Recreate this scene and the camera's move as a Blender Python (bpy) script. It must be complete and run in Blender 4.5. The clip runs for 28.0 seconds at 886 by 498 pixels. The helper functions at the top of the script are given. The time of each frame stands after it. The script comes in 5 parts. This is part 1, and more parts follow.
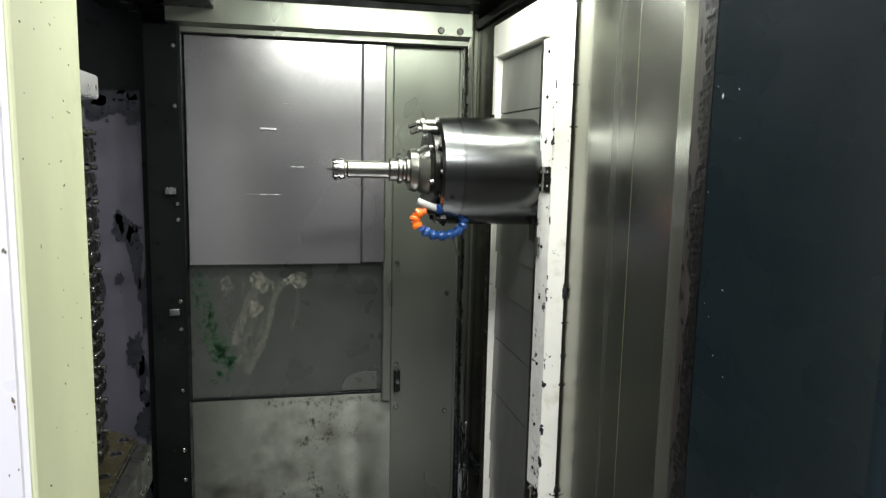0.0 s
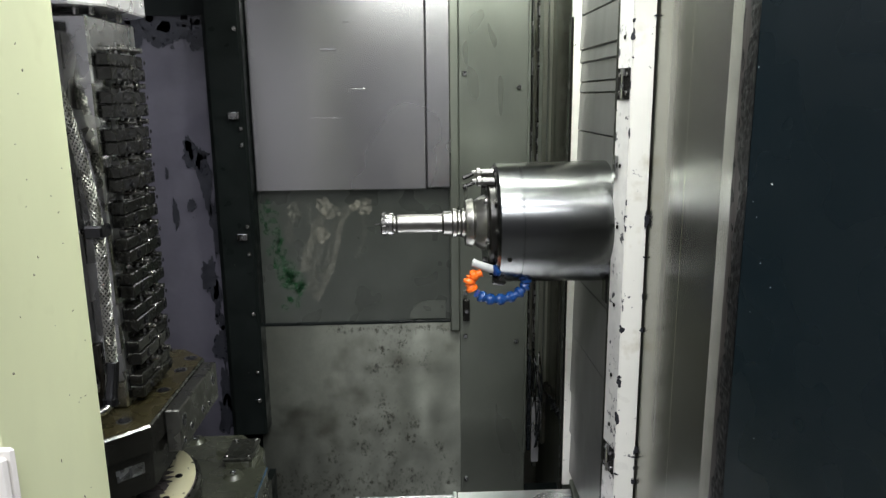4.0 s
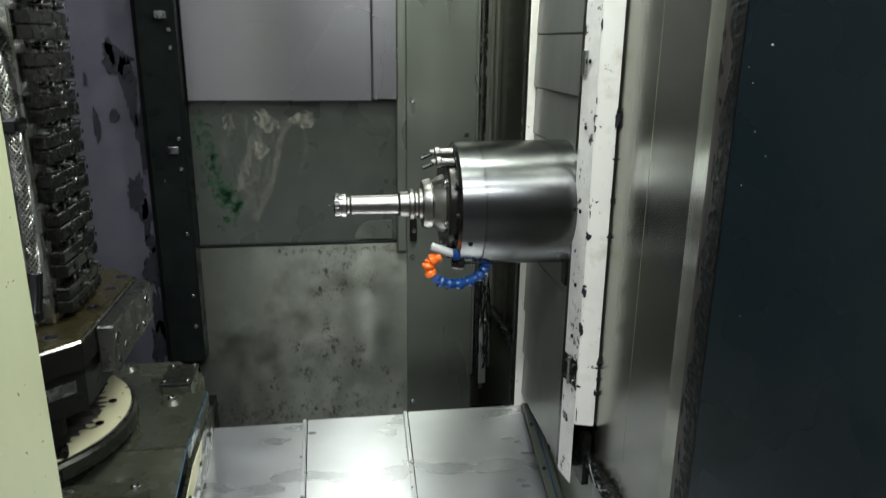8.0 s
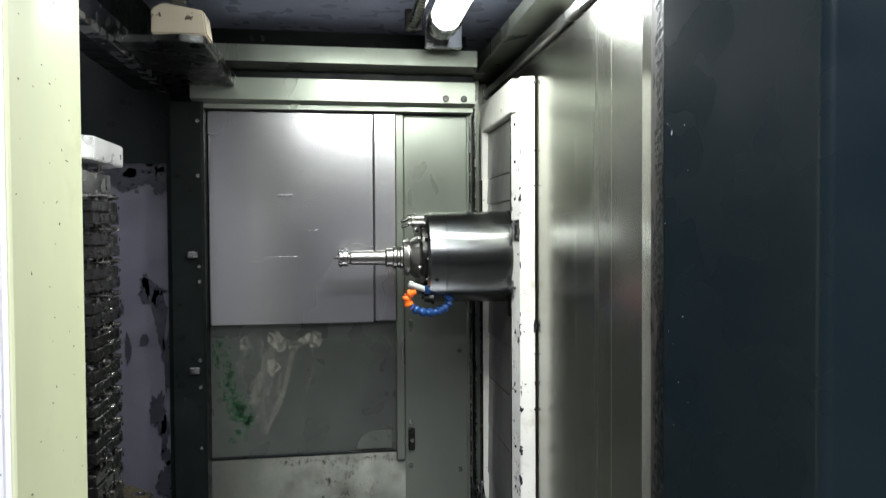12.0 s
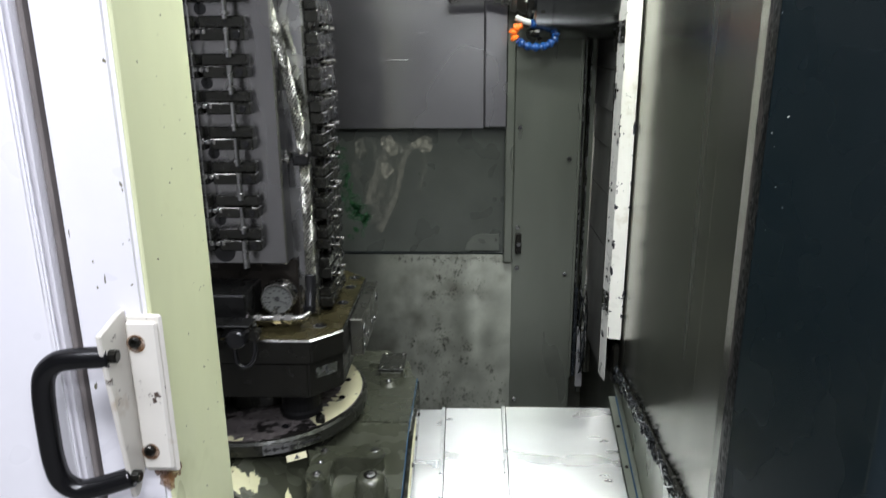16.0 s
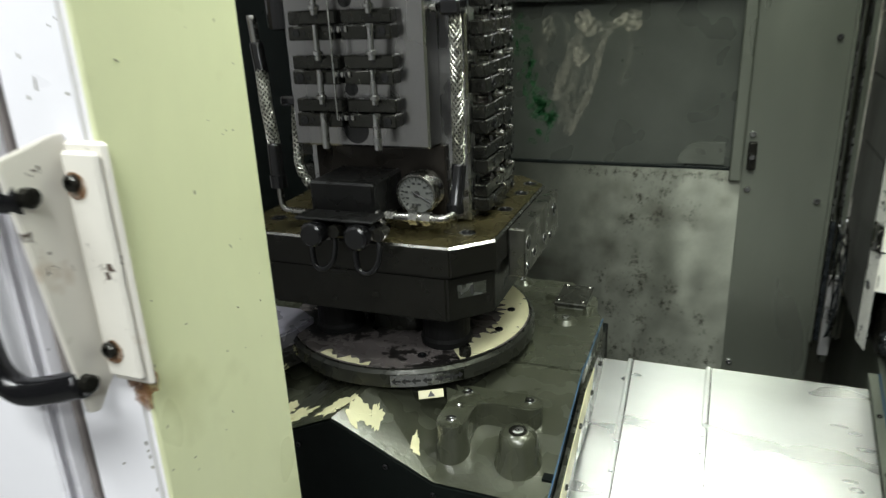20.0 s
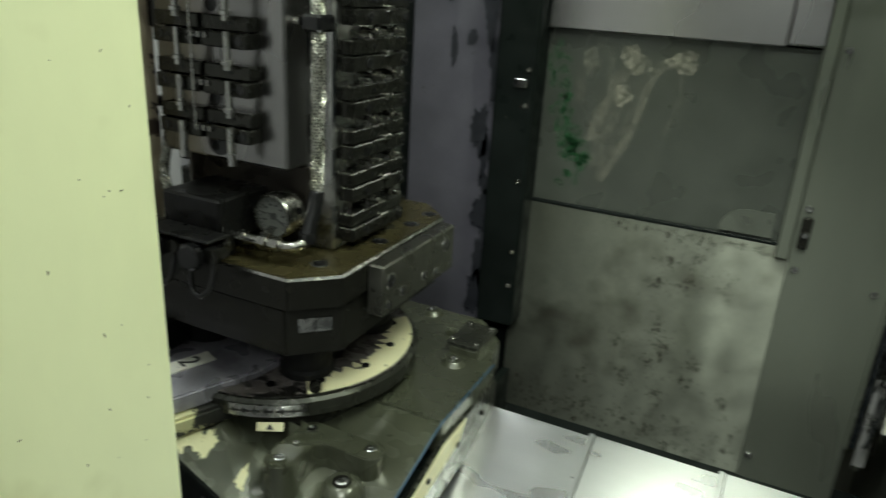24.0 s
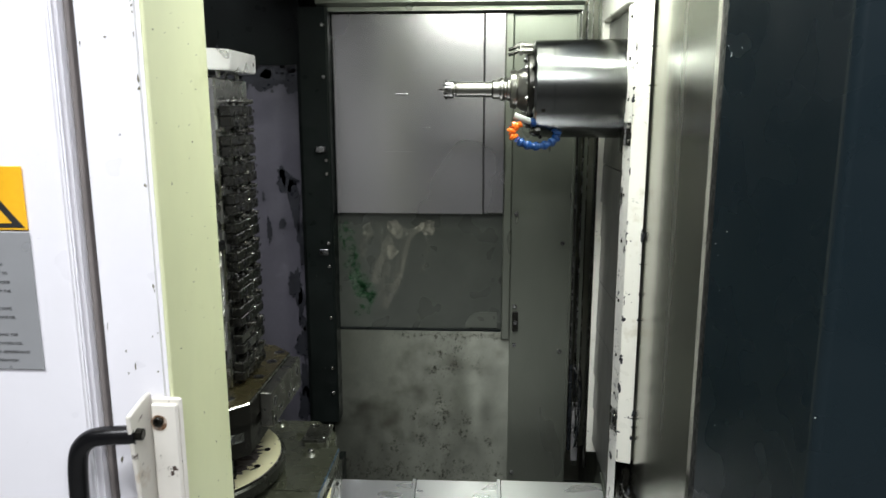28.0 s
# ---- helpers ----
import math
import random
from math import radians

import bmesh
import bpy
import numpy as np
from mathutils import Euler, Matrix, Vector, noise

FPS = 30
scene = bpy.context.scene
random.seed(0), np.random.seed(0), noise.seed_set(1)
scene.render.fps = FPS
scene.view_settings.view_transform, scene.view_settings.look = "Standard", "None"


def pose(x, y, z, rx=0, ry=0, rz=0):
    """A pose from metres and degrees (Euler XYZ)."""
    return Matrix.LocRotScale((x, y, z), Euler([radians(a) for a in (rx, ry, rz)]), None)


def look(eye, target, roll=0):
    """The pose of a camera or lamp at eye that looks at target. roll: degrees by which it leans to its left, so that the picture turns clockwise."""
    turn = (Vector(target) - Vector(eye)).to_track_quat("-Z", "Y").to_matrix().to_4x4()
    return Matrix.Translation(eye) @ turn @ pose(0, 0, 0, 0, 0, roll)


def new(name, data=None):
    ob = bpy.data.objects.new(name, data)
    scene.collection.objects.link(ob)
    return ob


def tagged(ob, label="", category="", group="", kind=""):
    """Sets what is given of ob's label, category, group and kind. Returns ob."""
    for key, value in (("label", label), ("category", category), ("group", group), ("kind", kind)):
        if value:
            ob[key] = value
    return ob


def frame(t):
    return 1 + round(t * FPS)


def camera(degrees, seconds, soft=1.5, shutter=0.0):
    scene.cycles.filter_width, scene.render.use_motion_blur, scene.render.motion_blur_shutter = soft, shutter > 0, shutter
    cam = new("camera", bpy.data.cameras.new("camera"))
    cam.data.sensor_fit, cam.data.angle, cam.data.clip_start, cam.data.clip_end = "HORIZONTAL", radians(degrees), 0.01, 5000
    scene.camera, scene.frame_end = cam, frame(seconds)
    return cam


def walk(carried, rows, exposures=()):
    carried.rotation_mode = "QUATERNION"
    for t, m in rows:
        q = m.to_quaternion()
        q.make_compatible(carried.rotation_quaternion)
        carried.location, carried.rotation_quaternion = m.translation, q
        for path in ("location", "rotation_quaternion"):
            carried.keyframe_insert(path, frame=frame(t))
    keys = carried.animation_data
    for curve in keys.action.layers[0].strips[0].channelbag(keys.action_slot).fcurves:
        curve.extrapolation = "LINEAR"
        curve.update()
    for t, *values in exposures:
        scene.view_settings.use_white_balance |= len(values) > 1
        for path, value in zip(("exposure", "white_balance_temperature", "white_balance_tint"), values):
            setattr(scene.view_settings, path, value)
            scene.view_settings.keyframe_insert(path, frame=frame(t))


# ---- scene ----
DEGREES = 64.07
# seconds, eye x, y, z, turn to the right, tilt up, lean (degrees)
PATH = [
    (0, -0.312, -2.139, 1.491, 12.03, -7.76, 1.25),
    (0.5, -0.301, -2.144, 1.506, 11.60, -7.09, 0.94),
    (1, -0.270, -2.128, 1.495, 10.81, -7.37, 0.34),
    (1.5, -0.258, -2.115, 1.486, 10.01, -7.84, 0.07),
    (2, -0.229, -2.094, 1.481, 8.84, -8.99, 0.04),
    (2.5, -0.207, -2.095, 1.467, 7.33, -9.73, -0.65),
    (4.5, -0.140, -2.058, 1.408, 1.65, -14.55, -0.45),
    (5, -0.147, -2.037, 1.418, 2.62, -17.66, 0.13),
    (5.5, -0.129, -2.090, 1.413, 3.33, -19.06, 0.40),
    (6, -0.162, -2.143, 1.433, 4.69, -20.84, 0.70),
    (6.5, -0.212, -2.184, 1.404, 5.84, -21.29, -1.20),
    (7, -0.200, -2.196, 1.397, 7.12, -20.87, 0.31),
    (7.5, -0.199, -2.060, 1.323, 7.43, -20.34, 1.09),
    (8, -0.206, -2.026, 1.310, 8.40, -16.24, 0.63),
    (8.5, -0.207, -2.024, 1.309, 8.66, -12.86, -0.55),
    (9, -0.216, -2.022, 1.308, 9.20, -10.57, -0.70),
    (9.5, -0.220, -2.037, 1.324, 9.42, -7.96, -0.50),
    (10, -0.214, -2.050, 1.339, 9.20, -5.01, -0.18),
    (10.5, -0.221, -2.176, 1.428, 9.06, -6.08, -0.74),
    (11, -0.210, -2.220, 1.456, 8.30, -6.40, -0.61),
    (11.5, -0.213, -2.225, 1.452, 8.35, -5.34, -0.39),
    (12, -0.215, -2.225, 1.435, 8.24, -1.45, -0.32),
    (12.5, -0.219, -2.231, 1.454, 8.14, 0.22, 0.34),
    (14.5, -0.219, -2.245, 1.506, 6.54, -1.59, 0.00),
    (15, -0.204, -2.250, 1.486, 3.97, -6.99, -0.92),
    (15.5, -0.164, -2.245, 1.449, -0.10, -12.64, -0.78),
    (16, -0.155, -2.245, 1.409, -2.27, -16.22, -0.43),
    (16.5, -0.148, -2.240, 1.390, -4.40, -18.85, -0.81),
    (17, -0.133, -2.238, 1.376, -5.70, -20.23, -1.29),
    (17.5, -0.144, -2.228, 1.376, -5.89, -20.38, -1.02),
    (18, -0.161, -2.228, 1.366, -5.59, -21.18, -1.57),
    (18.5, -0.159, -2.216, 1.346, -6.68, -19.94, -1.57),
    (19, -0.126, -2.199, 1.320, -13.72, -19.22, -1.93),
    (19.5, -0.095, -2.088, 1.280, -15.73, -18.91, -0.42),
    (20, -0.082, -1.860, 1.188, -21.70, -20.02, -2.53),
    (20.5, -0.111, -1.644, 1.119, -25.05, -20.55, -4.19),
    (21, -0.093, -1.565, 1.101, -29.31, -21.27, -4.91),
    (21.5, -0.069, -1.538, 1.119, -35.68, -21.04, -4.48),
    (23.5, -0.095, -1.608, 1.197, -30.60, -19.60, 0.46),
    (24, -0.086, -1.635, 1.232, -24.95, -20.55, 3.49),
    (24.5, -0.134, -1.725, 1.298, -6.53, -19.56, 6.53),
    (25, -0.231, -1.880, 1.415, 3.41, -16.47, 3.33),
    (25.5, -0.296, -2.000, 1.483, 8.73, -15.22, 2.01),
    (26, -0.274, -2.090, 1.503, 6.63, -12.95, 0.80),
    (26.5, -0.221, -2.188, 1.517, 4.39, -11.67, 1.53),
    (27, -0.168, -2.278, 1.525, 0.63, -10.94, 0.56),
    (27.5, -0.128, -2.339, 1.518, -0.53, -10.67, -0.15),
    (28, -0.105, -2.373, 1.493, -3.43, -11.04, -0.05),
]
# table travel along x
TABLE = [(0, -0.360), (12.5, -0.360), (13.5, -0.360), (14, -0.350), (14.5, -0.294), (15, -0.233), (15.5, -0.175), (16, -0.117), (16.5, -0.058), (17, 0.000), (17.5, 0.056), (17.8, 0.088), (18, 0.088), (18.5, 0.042), (19, -0.010), (19.5, -0.058), (20, -0.100), (20.5, -0.134), (21, -0.174), (21.5, -0.215), (22, -0.255), (22.5, -0.292), (23, -0.322), (23.5, -0.342), (24, -0.354), (24.5, -0.360), (28, -0.360)]
# column travel along y and spindle travel along z
COLUMN = [(0, -0.359, 0.043), (1, -0.391, -0.021), (2, -0.431, -0.091), (2.5, -0.448, -0.133), (4.5, -0.500, -0.290), (5, -0.518, -0.337), (6, -0.561, -0.445), (6.5, -0.597, -0.500), (7, -0.570, -0.485), (7.5, -0.540, -0.447), (8, -0.510, -0.402), (9, -0.430, -0.315), (10, -0.365, -0.221), (10.5, -0.290, -0.173), (11, -0.220, -0.124), (11.5, -0.175, -0.083), (12, -0.130, -0.041), (12.5, -0.088, 0.001), (14.5, 0.025, 0.134), (15.5, 0.008, 0.138), (17, 0.000, 0.138), (18, 0.005, 0.138), (20, 0.003, 0.138), (24.5, -0.230, 0.139), (25.5, -0.306, 0.141), (26, -0.309, 0.142), (27, -0.288, 0.143), (28, -0.300, 0.143)]
# seconds, stops, kelvin, tint
EXPOSURES = ((0, 0.22, 6450, 11), (2, 0.22, 6450, 11), (5, 0.25, 6200, 14), (7, 0.2, 6150, 13), (8, 0.13, 6250, 8), (9, 0.06, 6350, 6), (11, 0.22, 6200, 10), (12, 0.34, 6150, 13), (15, 0.28, 6150, 13), (18, 0.31, 6400, 11), (20, 0.37, 6600, 3), (21, 0.42, 6650, -2), (23.5, 0.34, 6700, -4), (24.2, 0.3, 6800, -6), (25, 0.16, 6500, -6), (26, 0.25, 6500, 1), (28, 0.19, 6450, 9))


def cam_pose(x, y, z, turn, tilt, lean):
    a, b = radians(turn), radians(tilt)
    way = Vector((math.sin(a) * math.cos(b), math.cos(a) * math.cos(b), math.sin(b)))
    return look((x, y, z), Vector((x, y, z)) + way, lean)


cam = camera(DEGREES, 28.0, soft=1.3, shutter=0.4)
walk(cam, [(t, cam_pose(*r)) for t, *r in PATH], exposures=EXPOSURES)

# ---- light ----
world = bpy.data.worlds.new("workshop_air")
world.use_nodes = True
world.node_tree.nodes["Background"].inputs[0].default_value = (0.9, 0.95, 1.0, 1)
world.node_tree.nodes["Background"].inputs[1].default_value = 0.05
scene.world = world


def area(name, m, sx, sy, power, colour=(1, 1, 1)):
    d = bpy.data.lights.new(name, "AREA")
    d.shape, d.size, d.size_y, d.energy, d.color = "RECTANGLE", sx, sy, power, colour
    ob = new(name, d)
    ob.matrix_world = m
    return ob


# the machine's own tube lamp under its roof, an assumed unseen lamp before it, and two strip lights of the workshop
# over the operator
area("work_lamp", look((0.068, -0.62, 1.955), (0.03, -0.60, 0)), 0.07, 0.75, 11, (0.96, 1.0, 0.91))
# no fixture here: added to give the upper panel its highlight
area("unseen_front_lamp", look((-0.10, -1.12, 2.0), (-0.12, -0.35, 1.0)), 0.6, 0.07, 4.2, (0.96, 1.0, 0.91))
area("strip_light", look((-0.5, -2.9, 3.6), (-0.4, -2.3, 0)), 2.4, 0.3, 115, (0.95, 0.96, 1.0))
area("strip_light_far", look((0.9, -4.6, 3.6), (0.2, -2.5, 0)), 2.4, 0.3, 95, (0.95, 0.96, 1.0))

# fill lamp added to brighten the pale station wall; no such fixture is known
area("station_fill", look((-1.62, -0.75, 3.4), (-1.95, -0.3, 0.6)), 0.3, 1.6, 55, (0.95, 0.96, 1.0))


# ---- materials ----
def mat(name, col, rough=0.5, metal=0.0, var=0.2, scale=6.0, stretch=(1, 1, 1), fine=120.0, bump=0.08, chips=None, stains=None, rvar=0.15, glow=0.0, coat=0.0, thin=None, spec=0.5, brush=None):
    """A surface with large and small variation; chips and stains: (colour, amount 0..1, scale); brush: (strength, way the gloss spreads)."""
    m = bpy.data.materials.new(name)
    m.use_nodes = True
    nt = m.node_tree
    bs = nt.nodes["Principled BSDF"]
    tc = nt.nodes.new("ShaderNodeTexCoord")
    mp = nt.nodes.new("ShaderNodeMapping")
    mp.inputs["Scale"].default_value = stretch
    nt.links.new(tc.outputs["Object"], mp.inputs[0])

    def nz(s, detail=4.0, rough_=0.6, raw=False):
        n = nt.nodes.new("ShaderNodeTexNoise")
        n.inputs["Scale"].default_value, n.inputs["Detail"].default_value, n.inputs["Roughness"].default_value = s, detail, rough_
        nt.links.new((tc.outputs["Object"] if raw else mp.outputs[0]), n.inputs["Vector"])
        return n.outputs["Fac"]

    def ramp(src, a, b, ca, cb):
        r = nt.nodes.new("ShaderNodeValToRGB")
        e = r.color_ramp.elements
        e[0].position, e[1].position = a, b
        e[0].color, e[1].color = (*ca, 1), (*cb, 1)
        nt.links.new(src, r.inputs[0])
        return r.outputs[0]

    def mix(f, a, b):
        n = nt.nodes.new("ShaderNodeMix")
        n.data_type = "RGBA"
        nt.links.new(f, n.inputs[0])
        for s, v in ((n.inputs[6], a), (n.inputs[7], b)):
            if isinstance(v, tuple):
                s.default_value = (*v, 1)
            else:
                nt.links.new(v, s)
        return n.outputs[2]

    big, small = nz(scale), nz(fine, 2.0)
    lo, hi = tuple(max(0, c * (1 - var)) for c in col), tuple(min(1, c * (1 + var)) for c in col)
    c = ramp(big, 0.3, 0.7, lo, hi)
    c = mix(ramp(small, 0.35, 0.75, (0, 0, 0), (0.25, 0.25, 0.25)), c, tuple(v * (1 - var) for v in col))
    if stains:
        f = ramp(nz(stains[2], 3.5, 0.6, True), 0.68 - 0.35 * stains[1], 0.80 - 0.25 * stains[1], (0, 0, 0), (0.8, 0.8, 0.8))
        c = mix(f, c, stains[0])
    rr = ramp(nz(scale * 3, 1.5), 0.3, 0.7, (max(0, rough - rvar),) * 3, (min(1, rough + rvar),) * 3)
    if chips:
        f = ramp(nz(chips[2], 6.0, 0.7, True), 0.72 - 0.4 * chips[1], 0.735 - 0.4 * chips[1], (0, 0, 0), (1, 1, 1))
        c = mix(f, c, chips[0])
    nt.links.new(c, bs.inputs["Base Color"])
    nt.links.new(rr, bs.inputs["Roughness"])
    bs.inputs["Metallic"].default_value = metal
    bs.inputs["Specular IOR Level"].default_value = spec
    bs.inputs["Coat Weight"].default_value = coat
    bs.inputs["Coat Roughness"].default_value = 0.15
    b = nt.nodes.new("ShaderNodeBump")
    b.inputs["Strength"].default_value, b.inputs["Distance"].default_value = bump, 0.004
    nt.links.new(small, b.inputs["Height"])
    nt.links.new(b.outputs[0], bs.inputs["Normal"])
    if brush:
        way = nt.nodes.new("ShaderNodeCombineXYZ")
        for k, q in enumerate(brush[1]):
            way.inputs[k].default_value = q
        bs.inputs["Anisotropic"].default_value = brush[0]
        nt.links.new(way.outputs[0], bs.inputs["Tangent"])
    if thin:
        nt.links.new(ramp(nz(thin[1], 5.0, 0.7, True), thin[0] - 0.1, thin[0] + 0.12, (0, 0, 0), (thin[2],) * 3), bs.inputs["Alpha"])
    if glow:
        bs.inputs["Emission Color"].default_value = (0.97, 1.0, 0.9, 1)
        bs.inputs["Emission Strength"].default_value = glow
    return m


STEEL = mat("brushed_stainless", (0.42, 0.412, 0.412), 0.27, 1.0, 0.06, 1.6, (0.7, 1, 0.7), 90, 0.012, rvar=0.02, brush=(0.35, (0, 0, 1)))
STEEL_V = mat("brushed_stainless_upright", (0.33, 0.33, 0.295), 0.25, 1.0, 0.08, 4, (1, 1, 0.03), 120, 0.012, rvar=0.03, brush=(0.6, (0, 0, 1)))
PANEL = mat("oily_grey_panel", (0.215, 0.225, 0.185), 0.36, 0.85, 0.22, 6, (1, 1, 0.8), 150, 0.02, stains=((0.085, 0.085, 0.065), 0.42, 5), rvar=0.04, brush=(0.92, (0, 0, 1)))
WINDOW = mat("scratched_grey_pane", (0.092, 0.10, 0.086), 0.30, 0.6, 0.2, 4, (1, 1, 1), 180, 0.05, rvar=0.08)
STRIP = mat("olive_grey_sheet", (0.215, 0.23, 0.19), 0.32, 0.7, 0.12, 3, (1, 1, 0.3), 150, 0.03, stains=((0.20, 0.215, 0.175), 0.20, 5), rvar=0.06)
COVER = mat("bright_cover_steel", (0.77, 0.775, 0.78), 0.29, 1.0, 0.05, 7, (0.3, 1, 1), 160, 0.004, rvar=0.03, brush=(0.4, (0, 0.94, 0.35)))
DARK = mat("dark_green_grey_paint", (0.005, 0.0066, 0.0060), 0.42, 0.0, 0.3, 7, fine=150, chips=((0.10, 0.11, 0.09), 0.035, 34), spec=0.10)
PURPLE = mat("violet_grey_paint", (0.066, 0.063, 0.078), 0.45, 0.1, 0.2, 5, chips=((0.018, 0.018, 0.02), 0.08, 12), fine=90)
NAVY = mat("dark_navy_enamel", (0.0074, 0.0138, 0.0172), 0.28, 0.0, 0.08, 3, fine=90, bump=0.02, rvar=0.05, spec=0.45)
BLACKP = mat("flaking_black_paint", (0.028, 0.022, 0.021), 0.45, 0.1, 0.25, 5, (1, 1, 0.1), chips=((0.004, 0.0045, 0.006), 0.30, 16), fine=60, bump=0.2, spec=0.3)
WHITE = mat("white_enamel", (0.80, 0.79, 0.82), 0.38, 0.0, 0.03, 4, chips=((0.03, 0.028, 0.025), 0.02, 45), fine=60, bump=0.03)
EDGE = mat("yellowed_cream_enamel", (0.69, 0.72, 0.45), 0.40, 0.0, 0.06, 3, (1, 1, 0.4), stains=((0.56, 0.58, 0.33), 0.30, 7), fine=50, bump=0.03)
FRAMEW = mat("chipped_white_frame", (0.79, 0.78, 0.70), 0.4, 0.0, 0.05, 6, stains=((0.60, 0.57, 0.46), 0.18, 16), chips=((0.05, 0.05, 0.055), 0.17, 40), fine=60)
WORN = mat("worn_white_strip", (0.66, 0.65, 0.61), 0.42, 0.1, 0.12, 20, chips=((0.035, 0.035, 0.04), 0.33, 24), fine=60)
CREAM = mat("cream_paint_chipped", (0.62, 0.60, 0.36), 0.45, 0.0, 0.1, 6, chips=((0.05, 0.045, 0.03), 0.12, 18), fine=60)
CREAMT = mat("cream_paint_worn", (0.62, 0.59, 0.38), 0.45, 0.0, 0.08, 6, chips=((0.05, 0.045, 0.03), 0.22, 26), fine=60)
BEIGE = mat("beige_paint_rusted", (0.42, 0.36, 0.27), 0.5, 0.0, 0.12, 6, stains=((0.20, 0.12, 0.07), 0.2, 9), chips=((0.035, 0.022, 0.016), 0.37, 13), fine=60)
CAST = mat("oily_olive_casting", (0.060, 0.064, 0.043), 0.27, 0.3, 0.2, 6, fine=110, bump=0.09, coat=0.6, stains=((0.040, 0.042, 0.030), 0.32, 5))
BRASSY = mat("oiled_pallet_steel", (0.115, 0.098, 0.045), 0.24, 0.75, 0.25, 8, fine=120, bump=0.04)
IRON = mat("dark_machined_steel", (0.019, 0.0185, 0.015), 0.24, 0.6, 0.10, 9, fine=150, bump=0.015, rvar=0.05)
MIDIRON = mat("grey_machined_steel", (0.40, 0.40, 0.39), 0.24, 1.0, 0.15, 9, fine=150, bump=0.04)
HOUSE = mat("polished_spindle_steel", (0.145, 0.15, 0.143), 0.24, 1.0, 0.05, 4, (0.2, 2, 2), 220, 0.01, rvar=0.015)
WAYC = mat("slate_way_cover", (0.21, 0.21, 0.20), 0.38, 0.7, 0.12, 5, (1, 1, 0.4), 160, 0.02, rvar=0.06)
CHROME = mat("bright_turned_steel", (0.33, 0.325, 0.30), 0.25, 1.0, 0.08, 30, fine=200, bump=0.02, rvar=0.05)
SATIN = mat("satin_tool_steel", (0.21, 0.207, 0.185), 0.34, 1.0, 0.08, 20, fine=240, bump=0.03, rvar=0.06)
ALU = mat("clear_anodised_plate", (0.29, 0.285, 0.28), 0.28, 1.0, 0.10, 4, (1, 1, 0.3), 160, 0.02, rvar=0.05, brush=(0.6, (0, 0, 1)))
CAPM = mat("pale_cap_alloy", (0.66, 0.65, 0.65), 0.35, 0.8, 0.05, 6, fine=160, bump=0.02)
TABM = mat("worn_pane_patch", (0.135, 0.145, 0.122), 0.34, 0.6, 0.15, 6)
CLAMP = mat("oiled_clamp_steel", (0.040, 0.040, 0.035), 0.22, 0.85, 0.2, 14, fine=120, bump=0.02)
BLACK = mat("black_plastic", (0.005, 0.005, 0.0055), 0.22, 0.0, 0.2, 8, fine=80, bump=0.015, rvar=0.05)
GUNK = mat("black_chip_sludge", (0.012, 0.014, 0.016), 0.22, 0.1, 0.5, 30, fine=70, bump=1.0)
RUBBER = mat("dark_seal", (0.02, 0.019, 0.019), 0.6, 0.0, 0.3, 10)
BLUEP = mat("blue_hose_plastic", (0.006, 0.045, 0.17), 0.33, 0.0, 0.1, 10, fine=90, bump=0.02)
ORANGE = mat("orange_hose_plastic", (0.85, 0.16, 0.015), 0.35, 0.0, 0.08, 10, fine=90, bump=0.02)
GREYP = mat("grey_nozzle_plastic", (0.42, 0.43, 0.40), 0.4, 0.0, 0.1, 10)
HOSEC = mat("dark_hose_core", (0.035, 0.035, 0.03), 0.5, 0.6)
BRAID = mat("braided_steel_wire", (0.33, 0.33, 0.29), 0.34, 1.0, 0.1, 60, fine=300, bump=0.0)
GAUGE = mat("gauge_face", (0.13, 0.135, 0.125), 0.5, 0.0, 0.12, 40, spec=0.3)
INK = mat("black_ink", (0.02, 0.02, 0.02), 0.5)
REDINK = mat("red_ink", (0.45, 0.10, 0.09), 0.5)
SIGNM = mat("grey_sign_plate", (0.42, 0.43, 0.44), 0.35, 0.4, 0.05, 5)
YELLOW = mat("yellow_sign", (0.85, 0.45, 0.02), 0.4)
ROOFM = mat("blue_grey_roof_sheet", (0.46, 0.49, 0.62), 0.34, 0.1, 0.12, 5, fine=80)
TUBE = mat("lamp_glass_lit", (0.9, 0.95, 0.85), 0.3, glow=5.0)
WORNST = mat("worn_grey_steel", (0.13, 0.13, 0.11), 0.34, 0.9, 0.15, 9, fine=150, bump=0.03)
LUMP = mat("lumpy_black_sealant", (0.0035, 0.0036, 0.0042), 0.5, 0.0, 0.4, 30, fine=70, bump=0.3, spec=0.12)
SEALG = mat("grey_brown_seal", (0.19, 0.17, 0.16), 0.6, 0.0, 0.15, 10)
CONC = mat("workshop_concrete", (0.16, 0.16, 0.155), 0.6, 0.0, 0.2, 3)
SHOPW = mat("workshop_wall_paint", (0.30, 0.30, 0.315), 0.6, 0.0, 0.06, 2)
RED = mat("red_stripe_paint", (0.36, 0.022, 0.015), 0.4)
MARK = mat("dried_coolant_marks", (0.33, 0.32, 0.25), 0.6, 0.0, 0.25, 20, thin=(0.52, 62, 0.17))
MARKB = mat("dried_coolant_lines", (0.40, 0.38, 0.30), 0.6, 0.0, 0.25, 20, thin=(0.50, 74, 0.26))
GREEN = mat("green_residue", (0.010, 0.095, 0.024), 0.6, 0.0, 0.3, 20, thin=(0.52, 70, 0.34))

